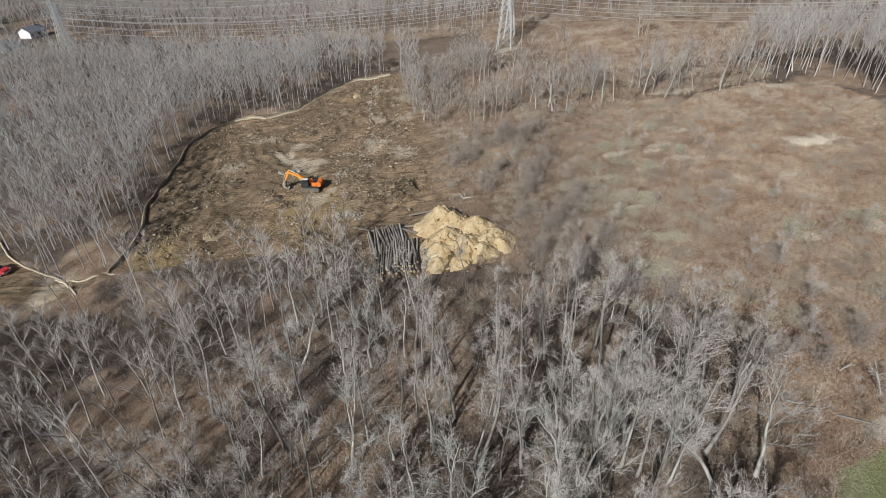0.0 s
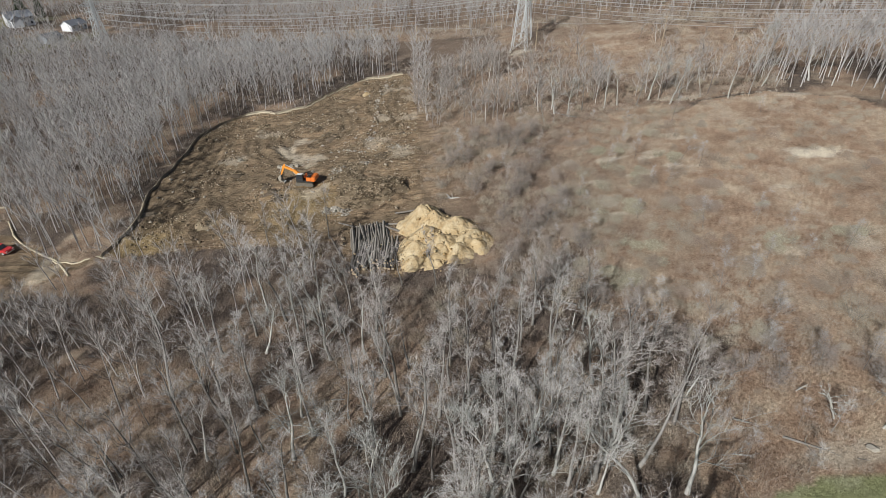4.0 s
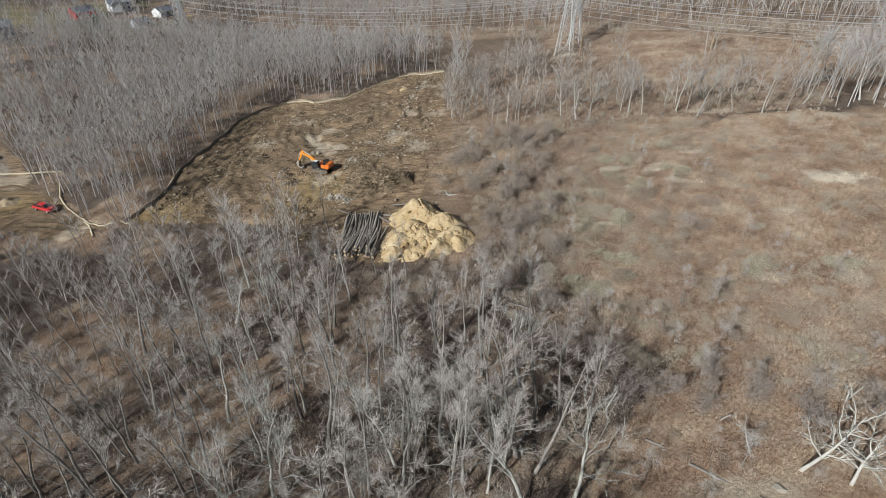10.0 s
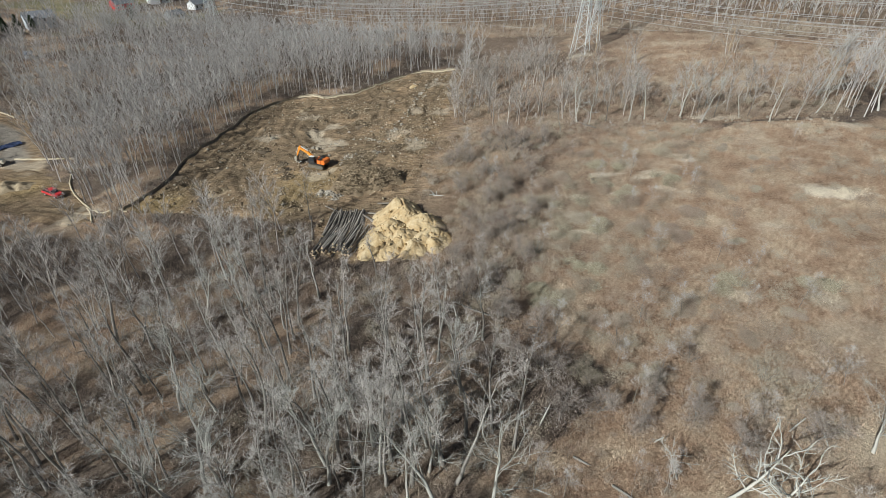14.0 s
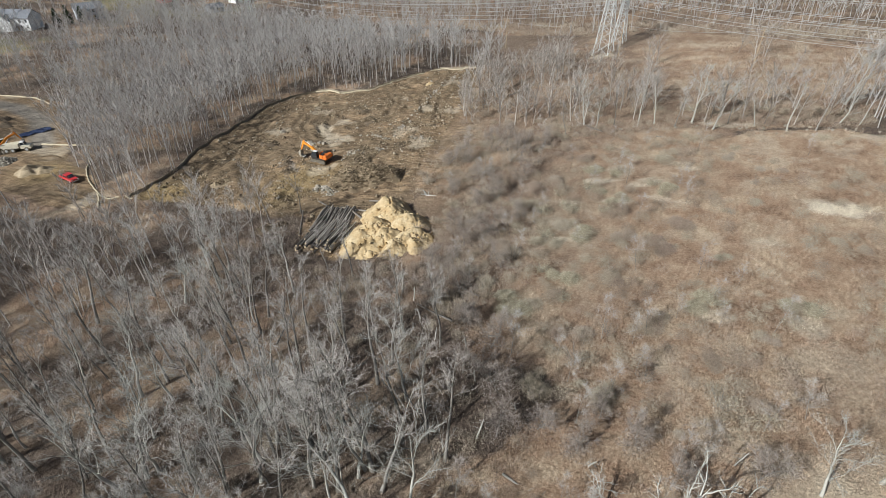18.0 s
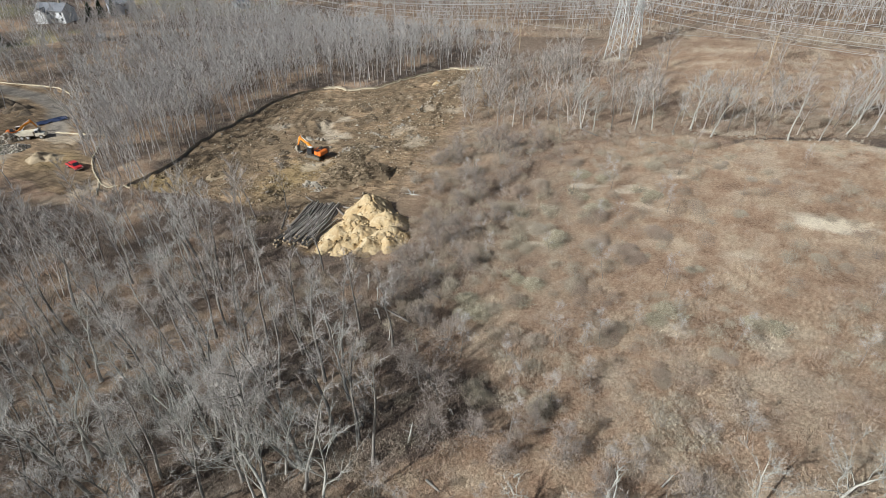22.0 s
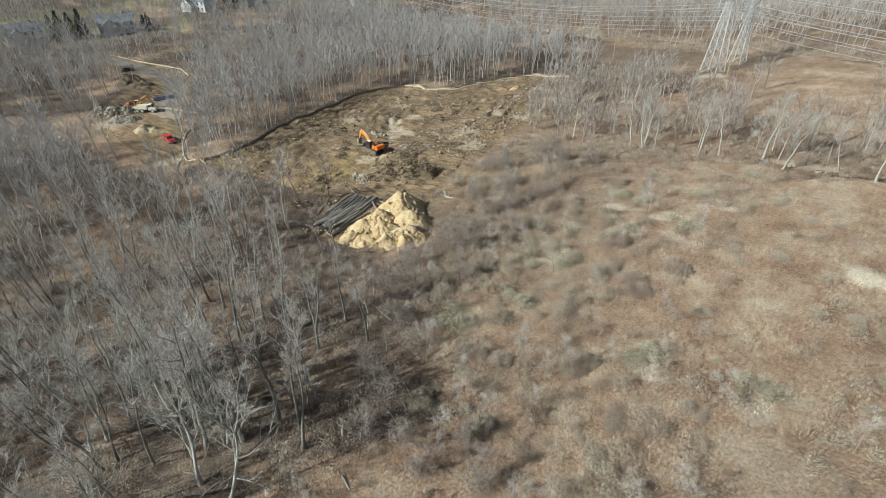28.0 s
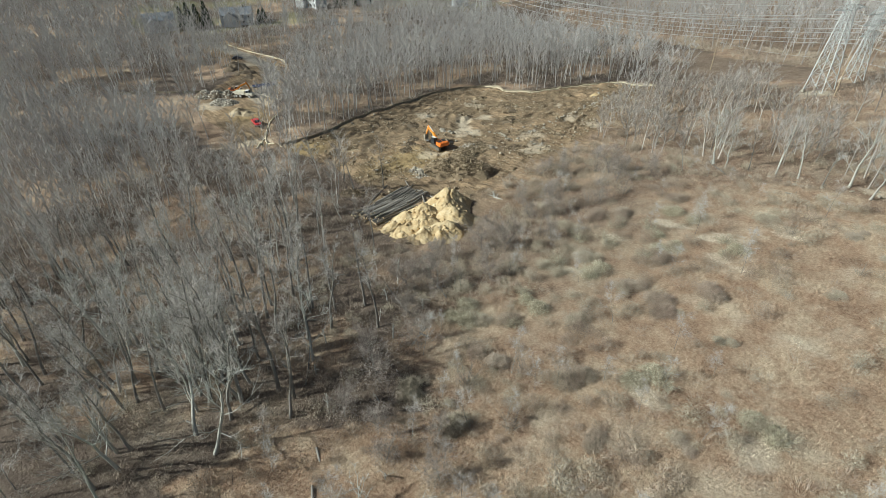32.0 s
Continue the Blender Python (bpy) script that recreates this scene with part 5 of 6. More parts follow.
for line, n, wide in (([(-21.7, 187), (-21.5, 172), (-20.3, 158), (-19.4, 145), (-18.4, 134)], 70, 1.6), ([(-33.7, 125), (-26, 130.5), (-19, 128), (-13, 131), (-8, 131)], 46, 1.5),
                      ([(30, 134.5), (44, 136), (58, 138), (76, 138.5), (92, 141)], 40, 1.5)):
    seg = [math.dist(a, b) for a, b in zip(line, line[1:])]
    for _ in range(n):
        u = br.uniform(0, sum(seg))
        k = 0
        while u > seg[k]:
            u -= seg[k]
            k += 1
        a, b = line[k], line[k + 1]
        stone(a[0] + (b[0] - a[0]) * u / seg[k] + br.gauss(0, wide * 0.55), a[1] + (b[1] - a[1]) * u / seg[k] + br.gauss(0, wide * 0.55), br.uniform(0.2, 0.5), "pale fieldstone in a broken stone row", "stones of the rows")
placed = 0
while placed < 95:
    x, y = br.uniform(-70, -4), br.uniform(84, 194)
    if inside(CLEARING, np.array([x]), np.array([y]))[0] and float(fbm(np.array([x]), np.array([y]), 11, 111)[0]) > 0.46:
        stone(x, y, br.choice((0.18, 0.2, 0.25, 0.3, 0.35, 0.5)), "loose pale boulder on graded earth", "boulders in the clearing")
        placed += 1
for x, y, s in ((-35, 121.7, 0.9), (-36.5, 122, 0.8), (-39.6, 121.7, 1.0), (-38, 121, 0.8), (-19.8, 98.7, 0.9), (-18.6, 98, 0.7), (-21.5, 98.5, 0.7), (-51.7, 125.6, 0.9), (-22, 79, 0.9), (-21, 80, 0.7), (-22.8, 80.2, 0.7), (-16.5, 120, 0.8), (-18, 121, 0.7)):
    stone(x, y, s, "large pale boulder pushed aside on bare earth", "boulders in the clearing")
slab = new("boulder", STONES[1])
slab.matrix_world = pose(51.6, 36.2, gz(51.6, 36.2) + 0.15, 0, 0, 15) @ Matrix.Diagonal((0.85, 0.6, 0.5, 1))
tagged(slab, "flat pale rock in straw-coloured grass", "boulder")


# clods and small stones strewn over the graded earth
def clods():
    r = np.random.default_rng(31)
    x, y = r.uniform(-72, 2, 60000), r.uniform(80, 197, 60000)
    ok = inside(CLEARING, x, y) & (r.random(60000) < np.clip((fbm(x, y, 8, 131) - 0.38) * 3.0, 0.04, 1))
    x, y = x[ok][:8500], y[ok][:8500]
    n = len(x)
    s = r.uniform(0.07, 0.24, n) * (1 + 1.2 * (r.random(n) < 0.07))
    unit = np.array([(1, 0, 0), (-1, 0, 0), (0, 1, 0), (0, -1, 0), (0, 0, 0.8), (0, 0, -0.6)], float)
    f = np.array([(0, 2, 4), (2, 1, 4), (1, 3, 4), (3, 0, 4), (2, 0, 5), (1, 2, 5), (3, 1, 5), (0, 3, 5)])
    v = unit[None] * s[:, None, None] * r.uniform(0.6, 1.4, (n, 6, 1)) + r.normal(0, 0.12, (n, 6, 3)) * s[:, None, None]
    a = r.uniform(0, math.tau, n)
    vx, vy = v[:, :, 0] * np.cos(a)[:, None] - v[:, :, 1] * np.sin(a)[:, None], v[:, :, 0] * np.sin(a)[:, None] + v[:, :, 1] * np.cos(a)[:, None]
    v = np.stack([vx + x[:, None], vy + y[:, None], v[:, :, 2] + (on_ground(x, y) + s * 0.3)[:, None]], 2)
    me = tri_mesh("clods", v.reshape(-1, 3), (f[None] + (np.arange(n) * 6)[:, None, None]).reshape(-1, 3), CLOD)
    tagged(new("clods", me), "strewn earth clods and small stones", "stones", kind="stuff")


CLOD = per_island("earth_clods", [(0, (0.13, 0.096, 0.06)), (0.6, (0.26, 0.20, 0.135)), (0.9, (0.36, 0.30, 0.215)), (1, (0.5, 0.44, 0.35))])
clods()


# ---- tangled stump and brush pile ----
def stick_pile(name, lobes, n, seed, mats, label, category, longest=1.6, thick=0.14):
    ob = thing(name, label, category, Matrix.Identity(4))
    mound = part("mound", heap_mesh("mound", lobes, mats[0], 0.5, 0.5, seed, 1.6), None, ob, "dark earth packed between roots")
    r = random.Random(seed)
    g = Growth(seed)
    for _ in range(n):
        lx, ly, lh, lrad = r.choice(lobes)
        a, q = r.uniform(0, math.tau), r.random() ** 0.5
        x, y = lx + math.cos(a) * q * lrad * 0.85, ly + math.sin(a) * q * lrad * 0.85
        h = max(lx_h * (1 - (math.hypot(x - px, y - py) / pr) ** 1.6) for px, py, lx_h, pr in lobes)
        p = Vector((x, y, float(base_z(x, y)) - 0.25 + max(h, 0) + r.uniform(-0.25, 0.25)))
        d = Vector((r.gauss(0, 1), r.gauss(0, 1), r.gauss(0.15, 0.35))).normalized()
        ln, t = r.uniform(0.3, 1) ** 1.5 * longest, r.uniform(0.25, 1) * thick
        pts, _e = g.line(p - d * ln / 2, d, ln, 2, 0.18, 0.0)
        g.tube(pts, [t, t * 0.8, t * 0.4], 4, True)
    me = tri_mesh("branches", [tuple(v) for v in g.cv], g.cf, mats[1])
    tagged(part("brushwood", me, None, ob, "tangle of broken limbs and roots"), kind="stuff")
    return ob


BRUSH = per_island("broken_limbs", [(0, (0.09, 0.07, 0.046)), (0.55, (0.22, 0.165, 0.105)), (1, (0.46, 0.37, 0.26))])
stick_pile("brush_pile", [(-12, 106, 3.4, 6.0), (-16, 103, 3.0, 5.5), (-9, 108, 2.6, 4.5), (-17, 109, 2.2, 5.0), (-20, 114, 1.5, 4.5), (-22, 119, 1.2, 4.0), (-18, 119, 1.2, 4.0)], 3600, 701, (TURNED_EARTH, BRUSH),
           "sprawling pile of uprooted stumps and broken branches", "brush pile")
stick_pile("brush_pile", [(-22, 80, 1.2, 2.6), (-20, 81.5, 1.0, 2.2)], 160, 702, (DARK_SOIL, BRUSH), "small pile of roots and stones at the wood edge", "brush pile", 1.6)
stick_pile("brush_pile", [(-34.5, 105, 0.9, 2.2), (-37, 108, 0.9, 2.4), (-39.5, 111, 0.8, 2.0)], 200, 703, (DARK_SOIL, BRUSH), "dark row of roots and clods beside the dug area", "brush pile", 1.5)
stick_pile("brush_pile", [(-40, 150, 0.8, 2.6), (-36, 147, 0.7, 2.2)], 150, 704, (DARK_SOIL, BRUSH), "low pile of broken branches on graded earth", "brush pile", 1.8)
stick_pile("brush_pile", [(-30, 140, 0.8, 2.6), (-32, 142, 0.7, 2.2)], 150, 705, (DARK_SOIL, BRUSH), "low pile of roots on graded earth", "brush pile", 1.8)
for k, (x, y) in enumerate(((-46, 134), (-55, 150), (-52, 118), (-26, 152), (-12, 140), (-34, 170), (-57, 104), (-48, 95), (-14, 126))):
    stick_pile("brush_pile", [(x, y, 0.7, 2.0), (x + 1.6, y + 0.8, 0.6, 1.7)], 110, 720 + k, (SANDY if k % 2 else DARK_SOIL, BRUSH), "low heap of earth and roots on graded ground", "brush pile", 1.4)
g = Growth(710)
for a, b, r0 in (((0, 0, 0), (3.6, 0.3, 0.1), 0.17), ((0.2, 0, 0.1), (-0.9, 0.7, 0.8), 0.12), ((0.1, 0, 0.1), (-0.8, -0.8, 0.5), 0.12), ((0.6, 0, 0.1), (0.4, 0.9, 0.7), 0.09), ((0, 0, 0), (-0.6, 0.1, 1.0), 0.1)):
    g.tube([Vector(a), (Vector(a) + Vector(b)) / 2 + Vector((0, 0.08, 0.05)), Vector(b)], [r0, r0 * 0.85, r0 * 0.6], 6)
fallen = new("fallen_log", tri_mesh("fallen_log", [tuple(v) for v in g.tv], g.tf, DEAD_WOOD))
fallen.matrix_world = pose(5.2, 99.6, gz(5.2, 99.6) + 0.15, 0, 0, 2)
tagged(fallen, "bleached fallen trunk with splayed roots on brown grass", "log")


# ---- silt fence round the earthworks and straw rolls ----
def along(line, step):
    out, carry = [], 0.0
    for a, b in zip(line, line[1:]):
        a, b = Vector(a), Vector(b)
        n = (b - a).length
        while carry <= n:
            out.append(a + (b - a) * carry / n)
            carry += step
        carry -= n
    return out


def silt_fence(line, label, step=2.6, height=0.8, fabric=FABRIC, bank=True):
    ob = thing("silt_fence", label, "fence", Matrix.Identity(4))
    pts = along(line, step)
    post = bmesh.new()
    box(post, -0.03, 0.03, -0.03, 0.03, -0.3, height + 0.12)
    pm = bpy.data.meshes.new("post")
    post.to_mesh(pm)
    post.free()
    pm.materials.append(STAKE)
    for p in pts:
        q = new("post", pm)
        q.parent = ob
        q.matrix_world = pose(p.x, p.y, gz(p.x, p.y), 0, 0, 20)
    r = random.Random(len(pts))
    for a, b in zip(pts, pts[1:]):
        bm = bmesh.new()
        d = (b - a).normalized()
        n = Vector((-d.y, d.x, 0)) * 0.02
        rows = []
        for k in range(5):
            p = a.lerp(b, k / 4)
            bulge = Vector((-d.y, d.x, 0)) * (0.10 * math.sin(k / 4 * math.pi) + r.uniform(-0.03, 0.03))
            z = gz(p.x, p.y)
            sag = 0.10 * math.sin(k / 4 * math.pi)
            for s in (-1, 1):
                rows.append([bm.verts.new((p.x + bulge.x * f + n.x * s, p.y + bulge.y * f + n.y * s, z - 0.1 + (height + 0.1 - sag) * f)) for f in (0, 0.5, 1)])
        for k in range(4):
            for s in (0, 1):
                for f in (0, 1):
                    bm.faces.new((rows[2 * k + s][f], rows[2 * k + 2 + s][f], rows[2 * k + 2 + s][f + 1], rows[2 * k + s][f + 1]))
            bm.faces.new((rows[2 * k][2], rows[2 * k + 2][2], rows[2 * k + 3][2], rows[2 * k + 1][2]))
        bmesh.ops.recalc_face_normals(bm, faces=bm.faces[:])
        part("fabric_panel", bm, fabric, ob)
    return ob


def straw_rolls(line, label, radius=0.28, off=0.0, step=3.0):
    r = random.Random(9)
    pts = along(line, step)
    ob = thing("straw_wattle", label, "straw wattle", Matrix.Identity(4))
    for a, b in zip(pts, pts[1:]):
        g = Growth(r.randrange(9999))
        d = (b - a).normalized()
        n = Vector((-d.y, d.x)) * off
        mids = [a.lerp(b, k / 4) + n + Vector((r.uniform(-0.05, 0.05), r.uniform(-0.05, 0.05))) for k in range(5)]
        g.tube([Vector((p.x, p.y, gz(p.x, p.y) + radius * 0.7)) for p in mids], [radius * r.uniform(0.85, 1.1) for _ in mids], 7)
        part("roll", tri_mesh("roll", [tuple(v) for v in g.tv], g.tf, STRAW), None, ob)
    return ob


silt_fence(FENCE, "dark fabric silt fence on wooden stakes round the clearing")
straw_rolls(FENCE[8:], "straw roll laid along the silt fence", 0.26, -0.45)
straw_rolls(FENCE[:9], "straw roll laid behind the silt fence", 0.22, 0.6)
silt_fence([(-156, 58), (-148, 68.5), (-137, 83)], "low dark silt fence at the wood edge", fabric=FABRIC)
straw_rolls([(-62, 82), (-68, 79.5), (-75, 82.5), (-82, 86), (-88, 90), (-95, 97)], "pale straw roll along the site track", 0.2)
straw_rolls([(-66, 76), (-70, 79.5), (-75, 82.5)], "pale straw roll along the site track", 0.2)
straw_rolls([(-205, 118.3), (-181, 122.8), (-161, 127.5), (-148, 124)], "pale straw roll above the curved haul road", 0.24)
straw_rolls([(-118, 99), (-108, 101.5), (-98, 104)], "pale straw roll beside the haul road", 0.26)

# ---- heaps on the far part of the site ----
tagged(new("rubble_mound", heap_mesh("rubble_mound", [(-131, 83, 2.6, 4), (-128, 86, 2.8, 4), (-126, 90, 2.4, 4), (-132, 88, 2.0, 4)], DARK_SOIL, 0.45, 0.8, 800)), "long heap of dark stony spoil", "rubble pile")
tagged(new("rubble_mound", heap_mesh("rubble_mound", [(-119, 84, 2.0, 4), (-116, 86.5, 1.8, 3.5)], ROCK, 0.4, 0.8, 810)), "heap of pale broken rock on bare ground", "rubble pile")
tagged(new("sand_mound", heap_mesh("sand_mound", [(-103, 85, 2.2, 4.2), (-100, 87, 1.6, 3.4)], SANDY, 0.4, 0.4, 820)), "small heap of sandy soil beside the track", "sand pile")
tagged(new("sand_mound", heap_mesh("sand_mound", [(-27, 176, 1.1, 3.0)], SOIL, 0.4, 0.3, 825)), "low mound of pale sandy soil by the fence", "sand pile")
tagged(new("spoil_mound", heap_mesh("spoil_mound", [(-155, 104, 4.4, 7), (-147, 105, 3.9, 6), (-163, 106, 3.2, 6), (-141, 104, 2.4, 4.5)], DARK_SOIL, 0.6, 0.7, 830)), "dark mound of topsoil inside the road bend", "soil pile")


def strewn(name, spots, n, lo, hi, seed, mat, label):
    """Small broken stones over a heap."""
    r = np.random.default_rng(seed)
    pick = r.integers(0, len(spots), n)
    sp = np.array(spots, float)[pick]
    a, q = r.uniform(0, math.tau, n), np.sqrt(r.random(n)) * sp[:, 3] * 0.9
    x, y = sp[:, 0] + np.cos(a) * q, sp[:, 1] + np.sin(a) * q
    h = np.zeros(n)
    for px, py, ph, pr in spots:
        h = np.maximum(h, ph * (1 - (np.hypot(x - px, y - py) / pr) ** 1.1))
    s = r.uniform(lo, hi, n)
    unit = np.array([(1, 0, 0), (-1, 0, 0), (0, 1, 0), (0, -1, 0), (0, 0, 0.8), (0, 0, -0.6)], float)
    f = np.array([(0, 2, 4), (2, 1, 4), (1, 3, 4), (3, 0, 4), (2, 0, 5), (1, 2, 5), (3, 1, 5), (0, 3, 5)])
    v = unit[None] * s[:, None, None] * r.uniform(0.6, 1.4, (n, 6, 1)) + r.normal(0, 0.15, (n, 6, 3)) * s[:, None, None]
    v = v + np.stack([x, y, base_z(x, y) - 0.2 + h], 1)[:, None, :]
    me = tri_mesh(name, v.reshape(-1, 3), (f[None] + (np.arange(n) * 6)[:, None, None]).reshape(-1, 3), mat)
    tagged(new(name, me), label, "stones", kind="stuff")


SOIL_BITS = per_island("soil_lumps", [(0, (0.34, 0.23, 0.10)), (1, (0.58, 0.47, 0.30))])
STONE_BITS = per_island("broken_stone", [(0, (0.14, 0.12, 0.095)), (0.6, (0.32, 0.285, 0.235)), (1, (0.56, 0.52, 0.45))])
strewn("rubble", [(-131, 83, 2.6, 4), (-128, 86, 2.8, 4), (-126, 90, 2.4, 4)], 700, 0.15, 0.5, 41, STONE_BITS, "broken stones over a dark spoil heap")
strewn("rubble", [(-119, 84, 2.0, 4), (-116, 86.5, 1.8, 3.5)], 700, 0.15, 0.45, 42, STONE_BITS, "broken pale stones over a rock heap")
strewn("rubble", [(-20, 98.5, 0.8, 3), (-17.5, 97.5, 0.6, 2.5)], 260, 0.12, 0.4, 43, STONE_BITS, "grey rubble at the foot of the brush pile")
strewn("rubble", [(-22, 118, 1.2, 4.5), (-17, 120, 1.0, 4)], 420, 0.12, 0.42, 44, STONE_BITS, "grey rubble pushed up behind the brush pile")
strewn("rubble", [(-21.5, 186, 0.2, 2.5), (-22, 178, 0.2, 2.2), (-21.5, 170, 0.2, 2.2), (-20.8, 162, 0.2, 2.2), (-20, 154, 0.2, 2), (-19.5, 146, 0.2, 2), (-18.6, 138, 0.2, 2)], 900, 0.08, 0.26, 45, STONE_BITS, "small stones along the broken stone row")
strewn("soil_lumps", SOIL_LOBES, 150, 0.1, 0.36, 47, SOIL_BITS, "ochre clods lying over the subsoil heap")
strewn("rubble", [(5, 75.5, 0.3, 3.0), (-2, 76, 0.3, 3), (12, 79, 0.4, 3), (9, 88, 1.0, 3)], 300, 0.06, 0.2, 46, SOIL_BITS, "crumbled soil lumps at the foot of the heap")


# ---- tracked excavators ----
def excavator(m, label):
    ob = thing("excavator", label, "excavator", m)
    for s in (-1, 1):
        bm = bmesh.new()
        ring = [(2.25 - 0.47 + 0.47 * math.sin(k * math.pi / 8), 0.47 - 0.47 * math.cos(k * math.pi / 8)) for k in range(9)]
        prism(bm, ring + [(-x, z) for x, z in ring[::-1]], s * 1.2 - 0.3, s * 1.2 + 0.3, 0.04)
        tr = part("crawler_track", bm, TRACK_STEEL, ob)
        shoe = bmesh.new()
        box(shoe, -0.09, 0.09, -0.33, 0.33, 0, 0.05)
        sm = bpy.data.meshes.new("track_shoe")
        shoe.to_mesh(sm)
        shoe.free()
        sm.materials.append(TRACK_STEEL)
        for k in range(9):
            c = new("track_shoe", sm)
            c.parent = tr
            c.location = (-1.6 + 0.4 * k, s * 1.2, 0.93)
    bm = bmesh.new()
    box(bm, -1.1, 1.1, -0.95, 0.95, 0.35, 0.9, 0.08)
    rod(bm, (0, 0, 0.88), (0, 0, 1.1), 0.62, sides=20)
    part("undercarriage", bm, TRACK_STEEL, ob)
    bm = bmesh.new()
    prism(bm, [(2.0, 1.1), (2.0, 1.35), (-2.2, 1.35), (-2.2, 1.1)], -1.4, 1.4, 0.05)
    part("deck", bm, BLACK, ob)
    bm = bmesh.new()
    prism(bm, [(-1.75, 1.2), (-2.55, 1.25), (-2.85, 1.5), (-2.85, 2.15), (-2.6, 2.4), (-1.75, 2.4)], -1.42, 1.42, 0.12)
    part("counterweight", bm, RED_ORANGE, ob, "orange counterweight")
    bm = bmesh.new()
    box(bm, -1.74, 0.35, -1.4, -0.2, 1.36, 2.25, 0.08)
    box(bm, -1.74, -0.6, -0.2, 1.4, 1.36, 2.3, 0.08)
    eng = part("engine_cover", bm, RED_ORANGE, ob)
    bm = bmesh.new()
    box(bm, -1.6, -0.2, -1.3, -0.3, 2.26, 2.42, 0.05)
    box(bm, -1.6, -0.7, 0.0, 1.2, 2.31, 2.46, 0.05)
    part("hood_grille", bm, BLACK, eng, "black engine hood")
    bm = bmesh.new()
    rod(bm, (-1.2, -0.9, 2.3), (-1.2, -0.9, 3.0), 0.07)
    part("exhaust", bm, BLACK, eng)
    bm = bmesh.new()
    prism(bm, [(1.95, 1.36), (1.95, 1.9), (1.55, 2.95), (0.2, 2.95), (0.1, 1.36)], 0.42, 1.4, 0.07)
    cab = part("cab", bm, BLACK, ob, "dark operator cab")
    for x0, x1, y0, y1, z0, z1 in ((0.35, 1.5, 1.395, 1.415, 1.95, 2.8), (0.35, 1.5, 0.405, 0.425, 1.95, 2.8)):
        bm = bmesh.new()
        box(bm, x0, x1, y0, y1, z0, z1)
        part("window", bm, DARK_GLASS, cab)
    bm = bmesh.new()
    box(bm, 0.25, 1.55, 0.5, 1.3, 2.96, 3.02, 0.02)
    part("roof", bm, WHITE, cab, "pale cab roof")
    bm = bmesh.new()
    prism(bm, [(0.25, 1.45), (0.15, 1.85), (2.1, 3.35), (2.7, 3.75), (4.9, 4.45), (5.2, 4.3), (5.05, 4.05), (3.0, 3.2), (2.5, 2.8), (0.75, 1.45)], -0.3, 0.22, 0.04)
    boom = part("boom", bm, ORANGE, ob)
    bm = bmesh.new()
    rod(bm, (1.3, 0.32, 1.5), (2.7, 0.32, 3.0), 0.09)
    rod(bm, (1.3, -0.4, 1.5), (2.7, -0.4, 3.0), 0.09)
    rod(bm, (2.5, -0.04, 3.7), (4.6, -0.04, 4.75), 0.08)
    part("hydraulic_cylinder", bm, STEEL, boom, "steel boom cylinders")
    bm = bmesh.new()
    prism(bm, [(4.55, 4.95), (4.95, 4.85), (5.35, 4.3), (6.25, 1.8), (6.05, 1.7), (4.85, 4.0)], -0.2, 0.12, 0.04)
    stick = part("stick", bm, ORANGE, ob)
    bm = bmesh.new()
    rod(bm, (5.45, -0.04, 4.4), (6.35, -0.04, 2.5), 0.07)
    part("bucket_cylinder", bm, STEEL, stick)
    bm = bmesh.new()
    prism(bm, [(5.95, 2.1), (6.4, 2.0), (6.75, 1.45), (6.7, 0.75), (6.2, 0.3), (5.55, 0.25), (5.5, 0.35), (5.9, 0.55), (6.1, 0.9), (5.9, 1.4)], -0.6, 0.55, 0.03)
    bucket = part("bucket", bm, ROCK, ob, "grey dirt-worn bucket")
    for k in range(5):
        bm = bmesh.new()
        box(bm, 5.3, 5.56, -0.55 + 0.24 * k, -0.47 + 0.24 * k, 0.24, 0.34)
        part("tooth", bm, STEEL, bucket)
    bm = bmesh.new()
    box(bm, -2.4, 0.2, -1.425, -1.405, 1.62, 1.8)
    part("stripe", bm, WHITE, ob, "pale stripe on the body side")
    for s in (-1, 1):
        bm = bmesh.new()
        for k in range(6):
            rod(bm, (-2.0 + 0.35 * k, s * 1.3, 2.4), (-2.0 + 0.35 * k, s * 1.3, 2.75), 0.025)
        rod(bm, (-2.0, s * 1.3, 2.75), (-0.25, s * 1.3, 2.75), 0.03)
        part("handrail", bm, BLACK, ob)
    return ob


ez = gz(-30.2, 113)
excavator(pose(-30.2, 113, ez, 0, 0, 176), "orange tracked excavator with its bucket lowered onto the earth")
excavator(pose(-126, 92.5, gz(-126, 92.5), 0, 0, 60) , "orange tracked excavator beside the dump truck").scale = (0.9, 0.9, 0.9)


# ---- trucks and cars ----
def tyres(ob, spots, r, w, mat=BLACK):
    for x, y in spots:
        bm = bmesh.new()
        wheel(bm, (x, y, r), r, w)
        t = part("wheel", bm, mat, ob)
        bm = bmesh.new()
        wheel(bm, (x, y, r), r * 0.55, w + 0.04)
        part("rim", bm, STEEL, t)


